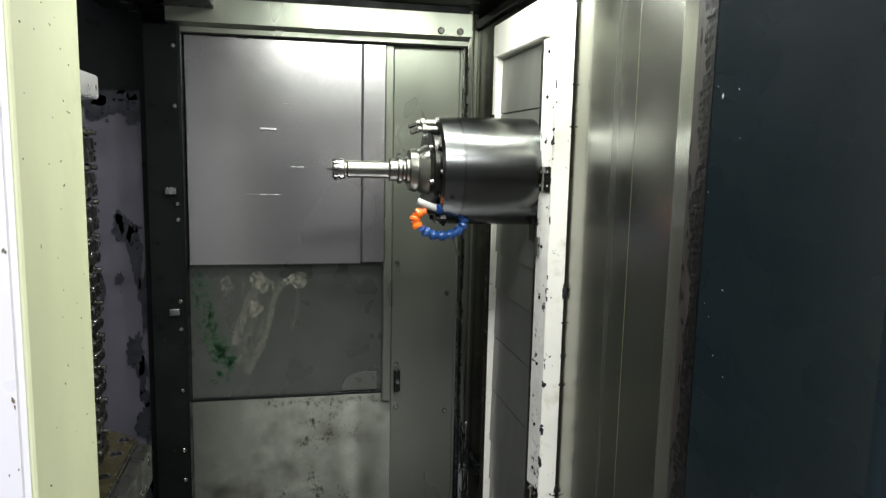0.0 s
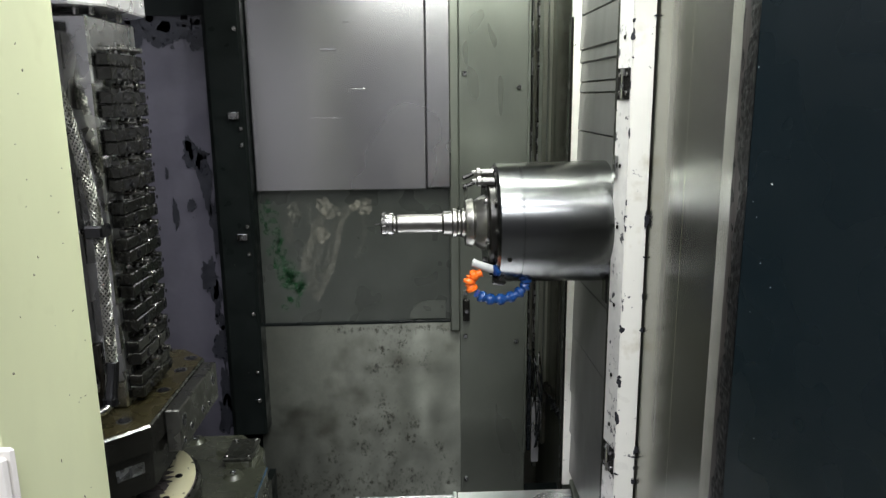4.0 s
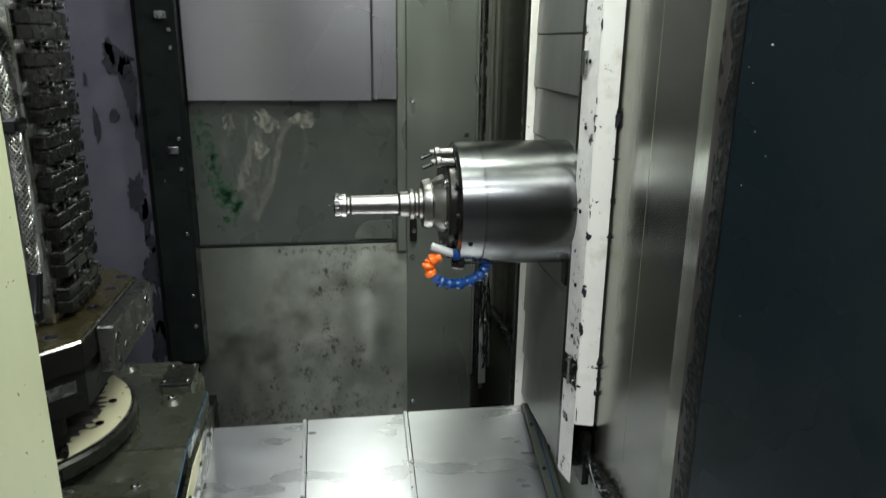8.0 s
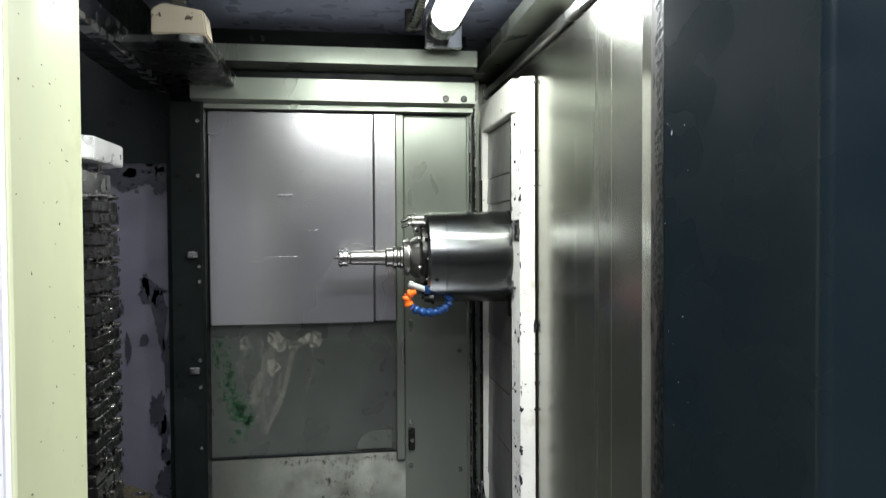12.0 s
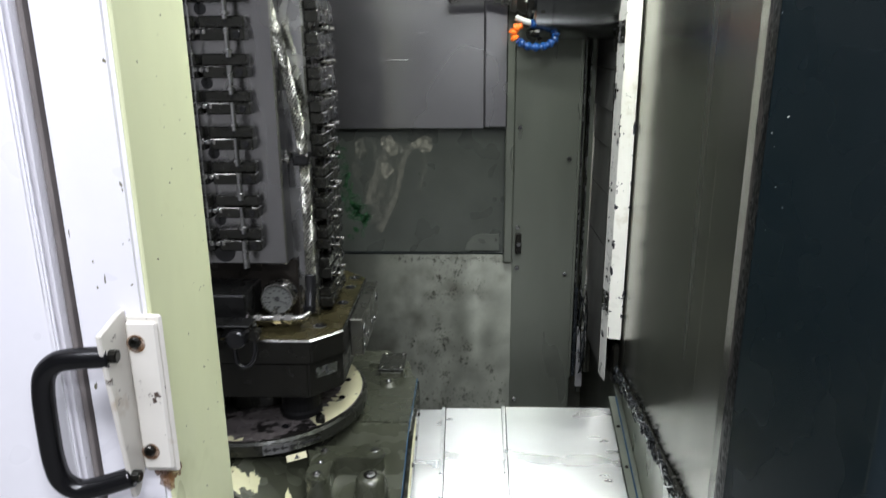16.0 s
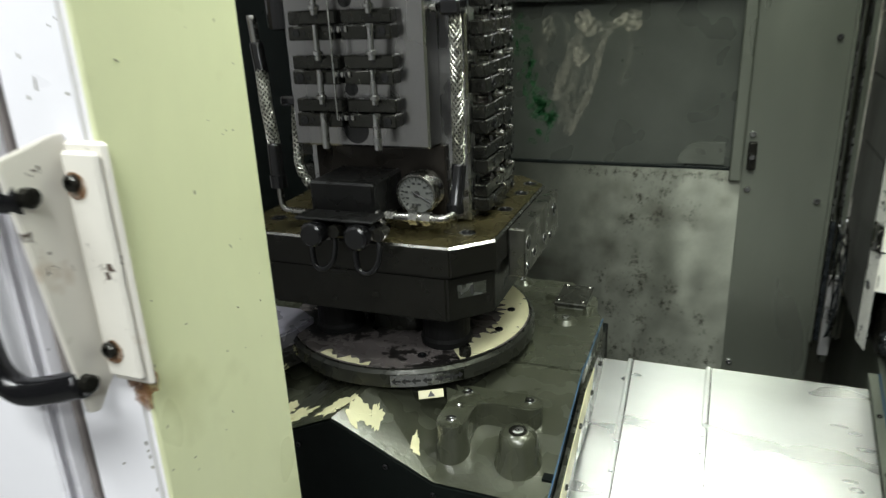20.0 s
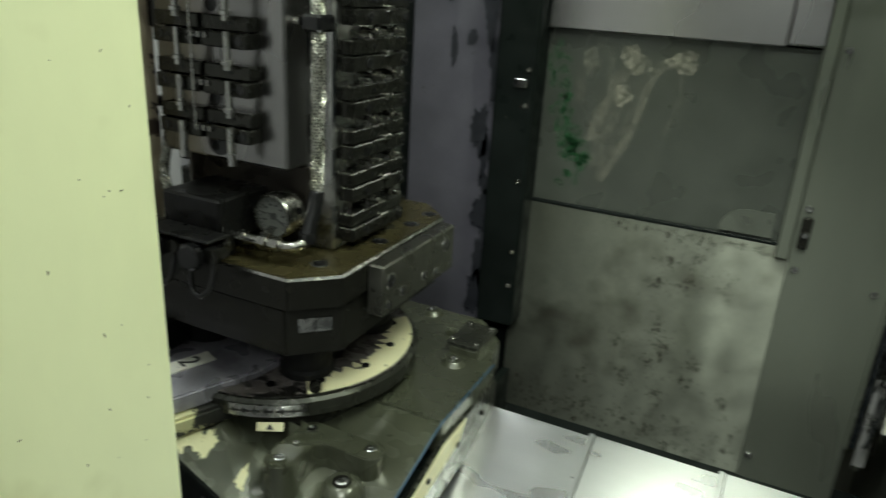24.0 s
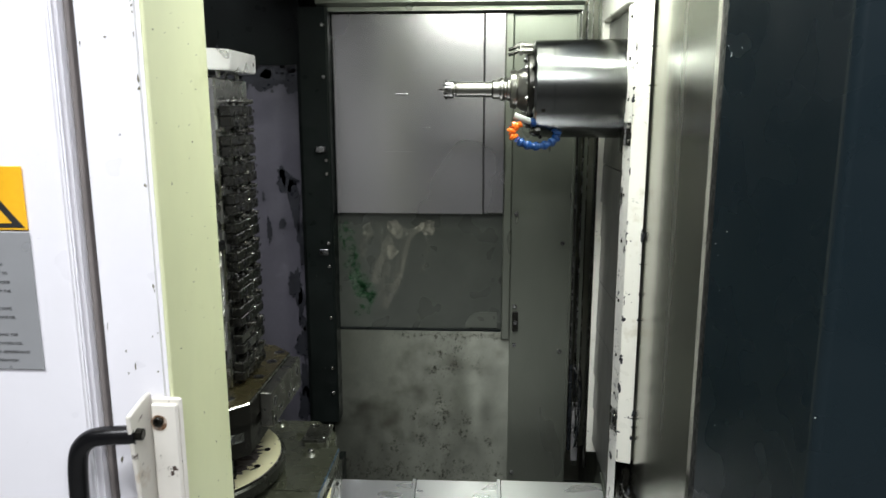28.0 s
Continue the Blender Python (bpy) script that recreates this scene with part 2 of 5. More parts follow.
TTOP = mat("turntable_worn_paint", (0.115, 0.102, 0.098), 0.30, 0.1, 0.25, 8, chips=((0.012, 0.011, 0.010), 0.48, 6), fine=60)
RIMD = mat("oily_dark_casting", (0.028, 0.029, 0.023), 0.28, 0.4, 0.3, 8, fine=90, bump=0.1)
RUSTY = mat("dark_rust_spots", (0.045, 0.038, 0.025), 0.5, 0.2, 0.4, 30, thin=(0.46, 60, 0.22))
RUSTF = mat("thin_rust_stain", (0.22, 0.10, 0.03), 0.6, 0.0, 0.4, 30, thin=(0.45, 60, 0.60))
SPECKM = mat("dark_paint_chip", (0.14, 0.13, 0.08), 0.6, 0.0, 0.4, 40)
FLAKE = mat("bare_dark_flake", (0.020, 0.021, 0.026), 0.4, 0.2, 0.3, 20)
SCUFF = mat("pale_paint_specks", (0.55, 0.58, 0.56), 0.6)
# black casting, deepened to carry the shade under the pallet
FOOTM = mat("shade_black_casting", (0.007, 0.007, 0.007), 0.6, 0.0, 0.3, 8, spec=0.2)
CHIPW = mat("rusty_chipped_white", (0.66, 0.635, 0.57), 0.42, 0.0, 0.06, 6, stains=((0.36, 0.25, 0.14), 0.22, 14), chips=((0.06, 0.04, 0.03), 0.24, 34), fine=60)
RIMF = mat("dark_rim_cream_flakes", (0.035, 0.035, 0.032), 0.35, 0.2, 0.3, 8, chips=((0.60, 0.58, 0.34), 0.52, 18), fine=60)
DECK = mat("violet_grey_worn_deck", (0.36, 0.35, 0.40), 0.34, 0.5, 0.15, 6, stains=((0.16, 0.155, 0.18), 0.3, 9))
BLUELINE = mat("blue_edge_sealant", (0.03, 0.075, 0.13), 0.45)
SLATE = mat("black_anodised", (0.006, 0.006, 0.0058), 0.32, 0.0, 0.15, 8, fine=120, bump=0.02, spec=0.25)
# brown that stands in for shade and reflection on the tower's grey core
SHADEB = mat("shade_brown_steel", (0.028, 0.024, 0.020), 0.35, 0.7, 0.2, 6, fine=120, bump=0.02)
SLOTM = mat("olive_channel_sheet", (0.34, 0.345, 0.28), 0.36, 0.6, 0.2, 6, (1, 1, 0.2))

# ---- building helpers ----
BASE = {}


def thing(name, base, label="", category="", group="", kind=""):
    ob = new(name)
    ob.location = base
    ob.empty_display_size = 0.05
    BASE[ob.name] = Vector(base)
    return tagged(ob, label, category, group, kind)


def part(name, bm, material, parent, label="", kind="", smooth=False):
    """One mesh, modelled in the place's coordinates, under a thing or a part."""
    top = parent
    while top.parent:
        top = top.parent
    base = BASE.get(top.name, Vector((0, 0, 0)))
    bmesh.ops.translate(bm, verts=bm.verts, vec=-base)
    me = bpy.data.meshes.new(name)
    bm.to_mesh(me)
    bm.free()
    for p in me.polygons:
        p.use_smooth = smooth
    me.materials.append(material)
    ob = new(name, me)
    ob.parent = parent
    return tagged(ob, label, kind=kind)


def solo(name, bm, material, base, label="", category="", group="", kind="", smooth=False):
    """A thing that is one mesh."""
    bmesh.ops.translate(bm, verts=bm.verts, vec=-Vector(base))
    me = bpy.data.meshes.new(name)
    bm.to_mesh(me)
    bm.free()
    for p in me.polygons:
        p.use_smooth = smooth
    me.materials.append(material)
    ob = new(name, me)
    ob.location = base
    BASE[ob.name] = Vector(base)
    return tagged(ob, label, category, group, kind)


def box(x0, x1, y0, y1, z0, z1, bevel=0.0, bm=None, seg=1):
    bm = bm or bmesh.new()
    r = bmesh.ops.create_cube(bm, size=1.0)
    vs = r["verts"]
    bmesh.ops.transform(bm, matrix=Matrix.Translation(((x0 + x1) / 2, (y0 + y1) / 2, (z0 + z1) / 2)) @ Matrix.Diagonal((x1 - x0, y1 - y0, z1 - z0, 1)), verts=vs)
    if bevel:
        es = list({e for v in vs for e in v.link_edges})
        bmesh.ops.bevel(bm, geom=es, offset=bevel, segments=seg, affect="EDGES", clamp_overlap=True)
    return bm


def prism(pts, axis, a, b, bevel=0.0):
    """A flat outline pushed along an axis from a to b. pts are the two other coordinates in order xyz."""
    bm = bmesh.new()

    def at(p, v):
        q = list(p)
        q.insert("xyz".index(axis), v)
        return q

    lo = [bm.verts.new(at(p, a)) for p in pts]
    hi = [bm.verts.new(at(p, b)) for p in pts]
    bm.faces.new(lo)
    bm.faces.new(hi)
    for i in range(len(pts)):
        j = (i + 1) % len(pts)
        bm.faces.new((lo[i], lo[j], hi[j], hi[i]))
    bmesh.ops.recalc_face_normals(bm, faces=bm.faces)
    if bevel:
        bmesh.ops.bevel(bm, geom=list(bm.edges), offset=bevel, segments=2, affect="EDGES", clamp_overlap=True)
    return bm


def lathe(profile, centre, axis="x", n=40, bm=None):
    """Rings of (distance along axis, radius) round an axis through centre."""
    bm = bm or bmesh.new()
    c = Vector(centre)
    d = {"x": Vector((1, 0, 0)), "y": Vector((0, 1, 0)), "z": Vector((0, 0, 1))}[axis]
    u = {"x": Vector((0, 1, 0)), "y": Vector((0, 0, 1)), "z": Vector((1, 0, 0))}[axis]
    w = d.cross(u)
    rings = []
    for s, r in profile:
        if r <= 0:
            rings.append([bm.verts.new(c + d * s)])
        else:
            rings.append([bm.verts.new(c + d * s + (u * math.cos(2 * math.pi * i / n) + w * math.sin(2 * math.pi * i / n)) * r) for i in range(n)])
    for a, b in zip(rings, rings[1:]):
        for i in range(n):
            j = (i + 1) % n
            if len(a) == 1 and len(b) == 1:
                continue
            if len(a) == 1:
                bm.faces.new((a[0], b[i], b[j]))
            elif len(b) == 1:
                bm.faces.new((a[i], a[j], b[0]))
            else:
                bm.faces.new((a[i], a[j], b[j], b[i]))
    for r in (rings[0], rings[-1]):
        if len(r) > 2:
            bm.faces.new(r)
    bmesh.ops.recalc_face_normals(bm, faces=bm.faces)
    return bm


def sharp(ob, angle=35):
    ob.data.set_sharp_from_angle(angle=radians(angle))
    return ob


def spline(points, steps):
    pts = [Vector(p) for p in points]
    line = []
    for i in range(len(pts) - 1):
        p0, p1, p2, p3 = pts[max(i - 1, 0)], pts[i], pts[i + 1], pts[min(i + 2, len(pts) - 1)]
        for k in range(steps):
            t = k / steps
            line.append(0.5 * ((2 * p1) + (p2 - p0) * t + (2 * p0 - 5 * p1 + 4 * p2 - p3) * t * t + (3 * p1 - p0 - 3 * p2 + p3) * t ** 3))
    line.append(pts[-1])
    return line


def tube(points, radius, n=10, bm=None, steps=6):
    """A round bar along a smooth line through points."""
    line = spline(points, steps)
    bm = bm or bmesh.new()
    rings = []
    for i, p in enumerate(line):
        d = (line[min(i + 1, len(line) - 1)] - line[max(i - 1, 0)]).normalized()
        u = d.orthogonal().normalized() if not rings else (rings[-1][1] - d * rings[-1][1].dot(d)).normalized()
        w = d.cross(u)
        rings.append(([bm.verts.new(p + (u * math.cos(2 * math.pi * k / n) + w * math.sin(2 * math.pi * k / n)) * radius) for k in range(n)], u))
    for (a, _), (b, _) in zip(rings, rings[1:]):
        for k in range(n):
            j = (k + 1) % n
            bm.faces.new((a[k], a[j], b[j], b[k]))
    bm.faces.new(rings[0][0])
    bm.faces.new(rings[-1][0])
    bmesh.ops.recalc_face_normals(bm, faces=bm.faces)
    return bm


def bolt(parent, at, axis, r=0.006, h=0.005, material=None, name="bolt"):
    """A socket-head screw whose head points along -axis."""
    s = -1 if axis[0] == "-" else 1
    ax = axis[-1]
    pr = [(0, r), (s * h * 0.75, r), (s * h, r * 0.8), (s * h, r * 0.5), (s * h * 0.5, r * 0.45), (s * h * 0.5, 0)]
    return part(name, lathe(pr, at, ax, 12), material or MIDIRON, parent)


def ragged(seed, rough, n):
    """Radii round a circle, uneven at several scales."""
    g = random.Random(seed)
    waves = [(k, g.uniform(0, 6.28), rough * g.uniform(0.4, 1.0) / k ** 0.55) for k in (1, 2, 3, 5, 8, 13, 17)]
    return [max(0.15, 1 + sum(a * math.cos(k * 2 * math.pi * i / n + p) for k, p, a in waves)) for i in range(n)]


def blob(cx, cz, rx, rz, seed, y0, y1, rough=0.35, n=26):
    """A ragged flat patch in an upright plane."""
    pts = [(cx + rx * r * math.cos(2 * math.pi * i / n), cz + rz * r * math.sin(2 * math.pi * i / n)) for i, r in enumerate(ragged(seed, rough, n))]
    return prism(pts, "y", y0, y1)


def weave(points, radius, strands=8, pitch=0.050, wire=0.0015):
    """Two crossing sets of wires wound round a smooth line."""
    fine = []
    for a, q in zip(*(lambda s: (s, s[1:]))(spline(points, 12))):
        k = max(1, int((q - a).length / 0.0035))
        fine += [a.lerp(q, i / k) for i in range(k)]
    u, s, bm = None, 0.0, bmesh.new()
    stations = []
    for i, p in enumerate(fine):
        d = (fine[min(i + 1, len(fine) - 1)] - fine[max(i - 1, 0)]).normalized()
        u = d.orthogonal().normalized() if u is None else (u - d * u.dot(d)).normalized()
        s += (p - fine[i - 1]).length if i else 0
        stations.append((p, u, d.cross(u), s))
    for way in (1, -1):
        for k in range(strands):
            tube([p + (a * math.cos(h) + c * math.sin(h)) * (radius + 0.0005 * math.cos(strands * 2 * h)) for p, a, c, z in stations for h in (way * (2 * math.pi * z / pitch) + 2 * math.pi * k / strands,)], wire, 4, bm, 1)
    return bm

def specks(cx, cz, sx, sz, n, seed, y, size=0.0035, lift=lambda x, z: 0.0):
    """A cloud of small ragged spots on an upright plane, thinning outwards."""
    g, bm = random.Random(seed), bmesh.new()
    for k in range(n):
        x, z = cx + g.gauss(0, sx), cz + g.gauss(0, sz)
        r = size * (0.25 + 0.75 * g.random() ** 2.5)
        tall = g.uniform(0.8, 1.8)
        bm.faces.new([bm.verts.new((x + r * q * math.cos(a), y - lift(x, z) - 0.00001 * (k % 40), z + tall * r * q * math.sin(a))) for i in range(9) for a, q in ((-2 * math.pi * i / 9, g.uniform(0.6, 1.2)),)])
    return bm


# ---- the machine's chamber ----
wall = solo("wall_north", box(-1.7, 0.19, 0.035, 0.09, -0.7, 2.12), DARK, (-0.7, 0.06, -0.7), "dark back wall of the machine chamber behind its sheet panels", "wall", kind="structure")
part("upper_panel", box(-0.607, -0.112, -0.022, 0.033, 1.152, 1.800, 0.003), STEEL, wall, "brushed stainless upper sheet")
for k, (x, z, w, h) in enumerate(((-0.381, 1.546, 0.022, 0.005), (-0.395, 1.360, 0.05, 0.0012), (-0.30, 1.44, 0.018, 0.0012), (-0.33, 1.62, 0.008, 0.002), (-0.48, 1.345, 0.03, 0.001))):
    part("dent", prism([(-0.0219, z - h), (-0.0220 - 0.21 * h, z), (-0.0219, z + h)], "x", x - w, x + w), STEEL, wall, "bright dent")
part("upper_strip", box(-0.112, -0.042, -0.030, 0.033, 1.156, 1.800, 0.004), STEEL, wall, "folded stainless edge strip")
part("window_pane", box(-0.612, -0.045, 0.004, 0.033, 0.742, 1.15), WINDOW, wall, "dull scratched inspection pane")


def bulge(x, z):
    """How far the lower sheet stands out of its plane: a broad shallow bow, added to catch the lamp's streak."""
    return 0.0085 * math.exp(-((x + 0.14) / 0.065) ** 2 - ((z - 0.46) / 0.20) ** 2)


bm = bmesh.new()
grid = [[bm.verts.new((-0.640 + 0.634 * i / 40, -0.004 - bulge(-0.640 + 0.634 * i / 40, 0.10 + 0.641 * j / 32), 0.10 + 0.641 * j / 32)) for i in range(41)] for j in range(33)]
for j in range(32):
    for i in range(40):
        bm.faces.new((grid[j][i], grid[j][i + 1], grid[j + 1][i + 1], grid[j + 1][i]))
rim = [grid[0][i] for i in range(41)] + [grid[j][40] for j in range(1, 33)] + [grid[32][i] for i in range(39, -1, -1)] + [grid[j][0] for j in range(31, 0, -1)]
back = [bm.verts.new((v.co.x, 0.033, v.co.z)) for v in rim]
for i in range(len(rim)):
    k = (i + 1) % len(rim)
    bm.faces.new((rim[k], rim[i], back[i], back[k]))
sharp(part("lower_panel", bm, PANEL, wall, "oily sheet, bowed to catch a highlight, with dark rust blotches", smooth=True))
part("pane_sill", box(-0.612, -0.045, -0.006, 0.004, 0.738, 0.747, 0.002), DARK, wall)
part("pane_bar", box(-0.045, -0.018, -0.020, 0.033, 0.716, 1.800, 0.003), STRIP, wall)
part("side_strip", box(-0.018, 0.188, -0.006, 0.033, 0.10, 1.800, 0.003), STRIP, wall, "olive grey upright sheet held by screws")
part("strip_lip", box(0.181, 0.190, -0.016, -0.006, 0.30, 1.800, 0.002), STRIP, wall)
for z in (1.480, 1.154, 0.832, 0.694, 0.212):
    bolt(wall, (0.0, -0.006, z), "-y", 0.0075, 0.007)
for z in (1.440, 1.055, 0.673):
    bolt(wall, (0.157, -0.006, z), "-y", 0.0075, 0.007)
part("latch", box(-0.008, 0.012, -0.022, -0.006, 0.745, 0.815, 0.003), IRON, wall)
part("latch_pin", lathe([(0, 0.006), (-0.012, 0.006), (-0.012, 0)], (0.002, -0.022, 0.78), "y", 10), MIDIRON, wall)
part("pane_tab", prism([(-0.115 + 0.055 * math.cos(a), 0.752 + 0.055 * math.sin(a)) for a in [radians(90 + 9 * k) for k in range(11)]] + [(-0.060, 0.752), (-0.060, 0.807)], "y", -0.002, 0.004), TABM, wall, "rounded worn patch on the pane")


def streak(pts, w):
    """A thin dried smear on the pane."""
    bm = bmesh.new()
    rows = []
    for i, (x, z) in enumerate(pts):
        a = Vector(pts[min(i + 1, len(pts) - 1)]) - Vector(pts[max(i - 1, 0)])
        n = Vector((-a.y, a.x)).normalized() * w * (0.6 + 0.5 * math.sin(i * 1.7) ** 2)
        rows.append((bm.verts.new((x - n.x, 0.0025, z - n.y)), bm.verts.new((x + n.x, 0.0025, z + n.y))))
    for a, b in zip(rows, rows[1:]):
        bm.faces.new((a[0], a[1], b[1], b[0]))
    bmesh.ops.recalc_face_normals(bm, faces=bm.faces)
    return bm


smears = thing("coolant_smears", (-0.45, 0.003, 0.8), "dried pale claw-shaped coolant smears on the grey pane", "stain", kind="stuff")
for pts, w, mt in (
        ([(-0.522, 1.069), (-0.516, 1.102), (-0.491, 1.123), (-0.463, 1.114), (-0.456, 1.084), (-0.464, 1.046)], 0.007, MARK),
        ([(-0.526, 1.060), (-0.524, 1.026), (-0.519, 0.992)], 0.012, MARK),
        ([(-0.418, 1.084), (-0.440, 1.045), (-0.456, 1.005), (-0.472, 0.964), (-0.488, 0.904)], 0.015, MARKB),
        ([(-0.420, 1.066), (-0.414, 1.023), (-0.427, 0.988), (-0.442, 0.937), (-0.452, 0.850), (-0.453, 0.815)], 0.013, MARK),
        ([(-0.445, 1.02), (-0.455, 0.96), (-0.462, 0.90), (-0.458, 0.84)], 0.022, MARK),
        ([(-0.312, 1.110), (-0.341, 1.093), (-0.363, 1.064), (-0.377, 1.021), (-0.384, 0.970), (-0.405, 0.909), (-0.430, 0.858), (-0.451, 0.814)], 0.010, MARKB),
        ([(-0.350, 1.10), (-0.385, 1.04), (-0.40, 0.98), (-0.42, 0.90), (-0.445, 0.83)], 0.014, MARK),
        ([(-0.304, 1.079), (-0.299, 1.036), (-0.306, 0.984), (-0.325, 0.945)], 0.007, MARK)):
    part("smear", streak(pts, w), mt, smears)
for k, (cx, cz, rx, rz, mt) in enumerate(((-0.411, 1.104, 0.026, 0.030, MARKB), (-0.383, 1.086, 0.018, 0.016, MARK), (-0.308, 1.100, 0.030, 0.026, MARKB), (-0.422, 1.018, 0.018, 0.026, MARKB), (-0.50, 1.085, 0.022, 0.024, MARK))):
    part("smear", blob(cx, cz, rx, rz, 60 + k, 0.0008, 0.0016, 0.28, 40), mt, smears)
g = random.Random(19)
for k in range(70):
    u = g.random()
    cx, cz = -0.585 + 0.05 * u + g.gauss(0, 0.012), 1.10 - 0.26 * u + g.gauss(0, 0.03)
    part("green_smear", blob(cx, cz, g.uniform(0.003, 0.011), g.uniform(0.004, 0.016), 1200 + k, 0.0028, 0.0036, 0.5, 16), GREEN, smears)
for k in range(26):
    part("green_smear", blob(-0.506 + g.gauss(0, 0.020), 0.875 + g.gauss(0, 0.022), g.uniform(0.004, 0.014), g.uniform(0.004, 0.012), 1300 + k, 0.0028, 0.0036, 0.5, 16), GREEN, smears)

rust = thing("rust_blotches", (-0.2, -0.005, 0.4), "dark rust and oil blotches on the lower back sheet", "stain", kind="stuff")
spots = ((-0.261, 0.474, 9), (-0.244, 0.435, 11), (-0.275, 0.596, 8), (-0.165, 0.41, 8), (-0.205, 0.61, 9), (-0.256, 0.659, 7), (-0.349, 0.424, 7), (-0.263, 0.389, 10), (-0.126, 0.614, 5), (-0.195, 0.674, 7), (-0.18, 0.36, 8), (-0.32, 0.33, 8), (-0.42, 0.30, 7), (-0.09, 0.33, 7), (-0.24, 0.30, 10))
for k, (a, b, n) in enumerate(spots):
    part("blotch", specks(a, b, 0.020, 0.024, n * 5, 400 + k, -0.0047, 0.0055, bulge), RUSTY, rust)
    part("blotch", specks(a, b, 0.008, 0.010, n * 3, 430 + k, -0.0052, 0.007, bulge), RUSTY, rust)
for k in range(9):
    part("blotch", specks(-0.40 + 0.042 * k, 0.722, 0.020, 0.008, 30, 460 + k, -0.0047, 0.006, bulge), RUSTY, rust)
for k in range(12):
    part("blotch", specks(-0.60 + 0.05 * k, 0.19, 0.030, 0.035, 60, 480 + k, -0.0047, 0.008, bulge), RUSTY, rust)

lintel = solo("lintel", box(-0.64, 0.195, -0.055, 0.033, 1.802, 1.815), STRIP, (-0.2, 0, 1.80), "pale steel beam over the back panels", "beam", kind="structure")
part("lower_beam", prism([(-0.055, 1.815), (-0.095, 1.822), (-0.095, 1.885), (0.03, 1.885), (0.03, 1.815)], "x", -0.64, 0.195), STRIP, lintel)
part("upper_beam", prism([(-0.075, 1.915), (-0.13, 1.925), (-0.13, 1.972), (0.03, 1.972), (0.03, 1.915)], "x", -0.64, 0.195), STRIP, lintel)
part("groove", box(-0.64, 0.195, -0.05, 0.03, 1.885, 1.915), DARK, lintel)
for x in (0.104, 0.160):
    bolt(lintel, (x, -0.095, 1.835), "-y", 0.010, 0.006, IRON)

roof = solo("ceiling", box(-0.95, 0.75, -1.25, 0.6, 2.06, 2.10), ROOFM, (0, -0.5, 2.06), "blue-grey sheet roof of the chamber", "ceiling", kind="structure")
for k in range(2):
    bolt(lintel, (-0.46 + 0.03 * k, -0.13, 1.99), "-y", 0.007, 0.006, IRON)
lamp = thing("tube_lamp", (0.085, -0.25, 2.0), "lit glass tube lamp under the roof", "lamp")
part("glass", lathe([(0, 0), (0, 0.040), (-0.74, 0.040), (-0.74, 0)], (0.068, -0.36, 2.005), "y", 24), TUBE, lamp, "glowing tube", smooth=False)
part("end_cap", lathe([(0.0, 0.044), (0.012, 0.046), (0.05, 0.043), (0.085, 0.043), (0.09, 0.03)], (0.068, -0.36, 2.005), "y", 28), MIDIRON, lamp, smooth=True)
part("bracket", box(0.03, 0.14, -0.20, -0.18, 1.96, 2.06, 0.004), MIDIRON, lamp)
pipe = thing("roof_pipe", (-0.01, -0.2, 2.01), "bright steel pipe beside the lamp under the roof", "pipe")
part("pipe_body", lathe([(0, 0), (0, 0.016), (-0.9, 0.016), (-0.9, 0)], (-0.005, -0.18, 2.02), "y", 16), CHROME, pipe, smooth=False)
part("clip", box(-0.03, 0.02, -0.23, -0.21, 2.0, 2.06, 0.003), IRON, pipe)

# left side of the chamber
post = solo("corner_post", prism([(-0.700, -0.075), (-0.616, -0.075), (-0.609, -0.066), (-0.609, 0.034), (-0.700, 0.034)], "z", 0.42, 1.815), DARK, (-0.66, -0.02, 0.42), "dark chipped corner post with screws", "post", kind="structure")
for z in (1.76, 1.60, 1.335, 1.29, 1.06, 0.98, 0.80, 0.62, 0.53):
    bolt(post, (-0.624, -0.075, z), "-y", 0.006, 0.006, CHROME)
for z in (1.36, 1.02):
    part("tab", box(-0.655, -0.625, -0.085, -0.075, z, z + 0.02, 0.002), MIDIRON, post)
side = solo("violet_panel", box(-0.960, -0.700, -0.010, 0.034, 0.36, 1.64, 0.003), PURPLE, (-0.83, 0.01, 0.36), "violet-grey painted panel with black flaked patches", "panel", kind="structure")
part("panel_edge", box(-0.722, -0.7005, -0.030, -0.0105, 0.36, 1.815), DARK, side)
for k, (cx, cz, rx, rz) in enumerate(((-0.768, 1.262, 0.030, 0.036), (-0.788, 1.285, 0.008, 0.036), (-0.750, 1.175, 0.018, 0.085), (-0.737, 1.06, 0.012, 0.080), (-0.794, 1.118, 0.011, 0.019), (-0.844, 1.10, 0.007, 0.046), (-0.860, 1.205, 0.005, 0.013), (-0.757, 0.905, 0.026, 0.052), (-0.741, 0.83, 0.012, 0.05), (-0.742, 0.765, 0.013, 0.026), (-0.740, 0.685, 0.022, 0.050), (-0.735, 0.56, 0.018, 0.075), (-0.742, 0.46, 0.030, 0.06))):
    part("flake", blob(cx, cz, rx, rz, 40 + k, -0.0125, -0.0095, 0.42, 60), FLAKE, side)
for k in range(8):
    part("oil_spots", specks(-0.95 + 0.035 * k, 1.645, 0.022, 0.030, 160, 520 + k, -0.0112, 0.022), FLAKE, side, "black oil spatter")
part("dark_top", box(-0.985, -0.712, -0.016, 0.034, 1.642, 2.06), DARK, side, "oily black upper sheet")
beamw = thing("overhead_beam", (-0.6, -0.5, 1.75), "dark overhead beam with a cream-chipped bracket", "beam")
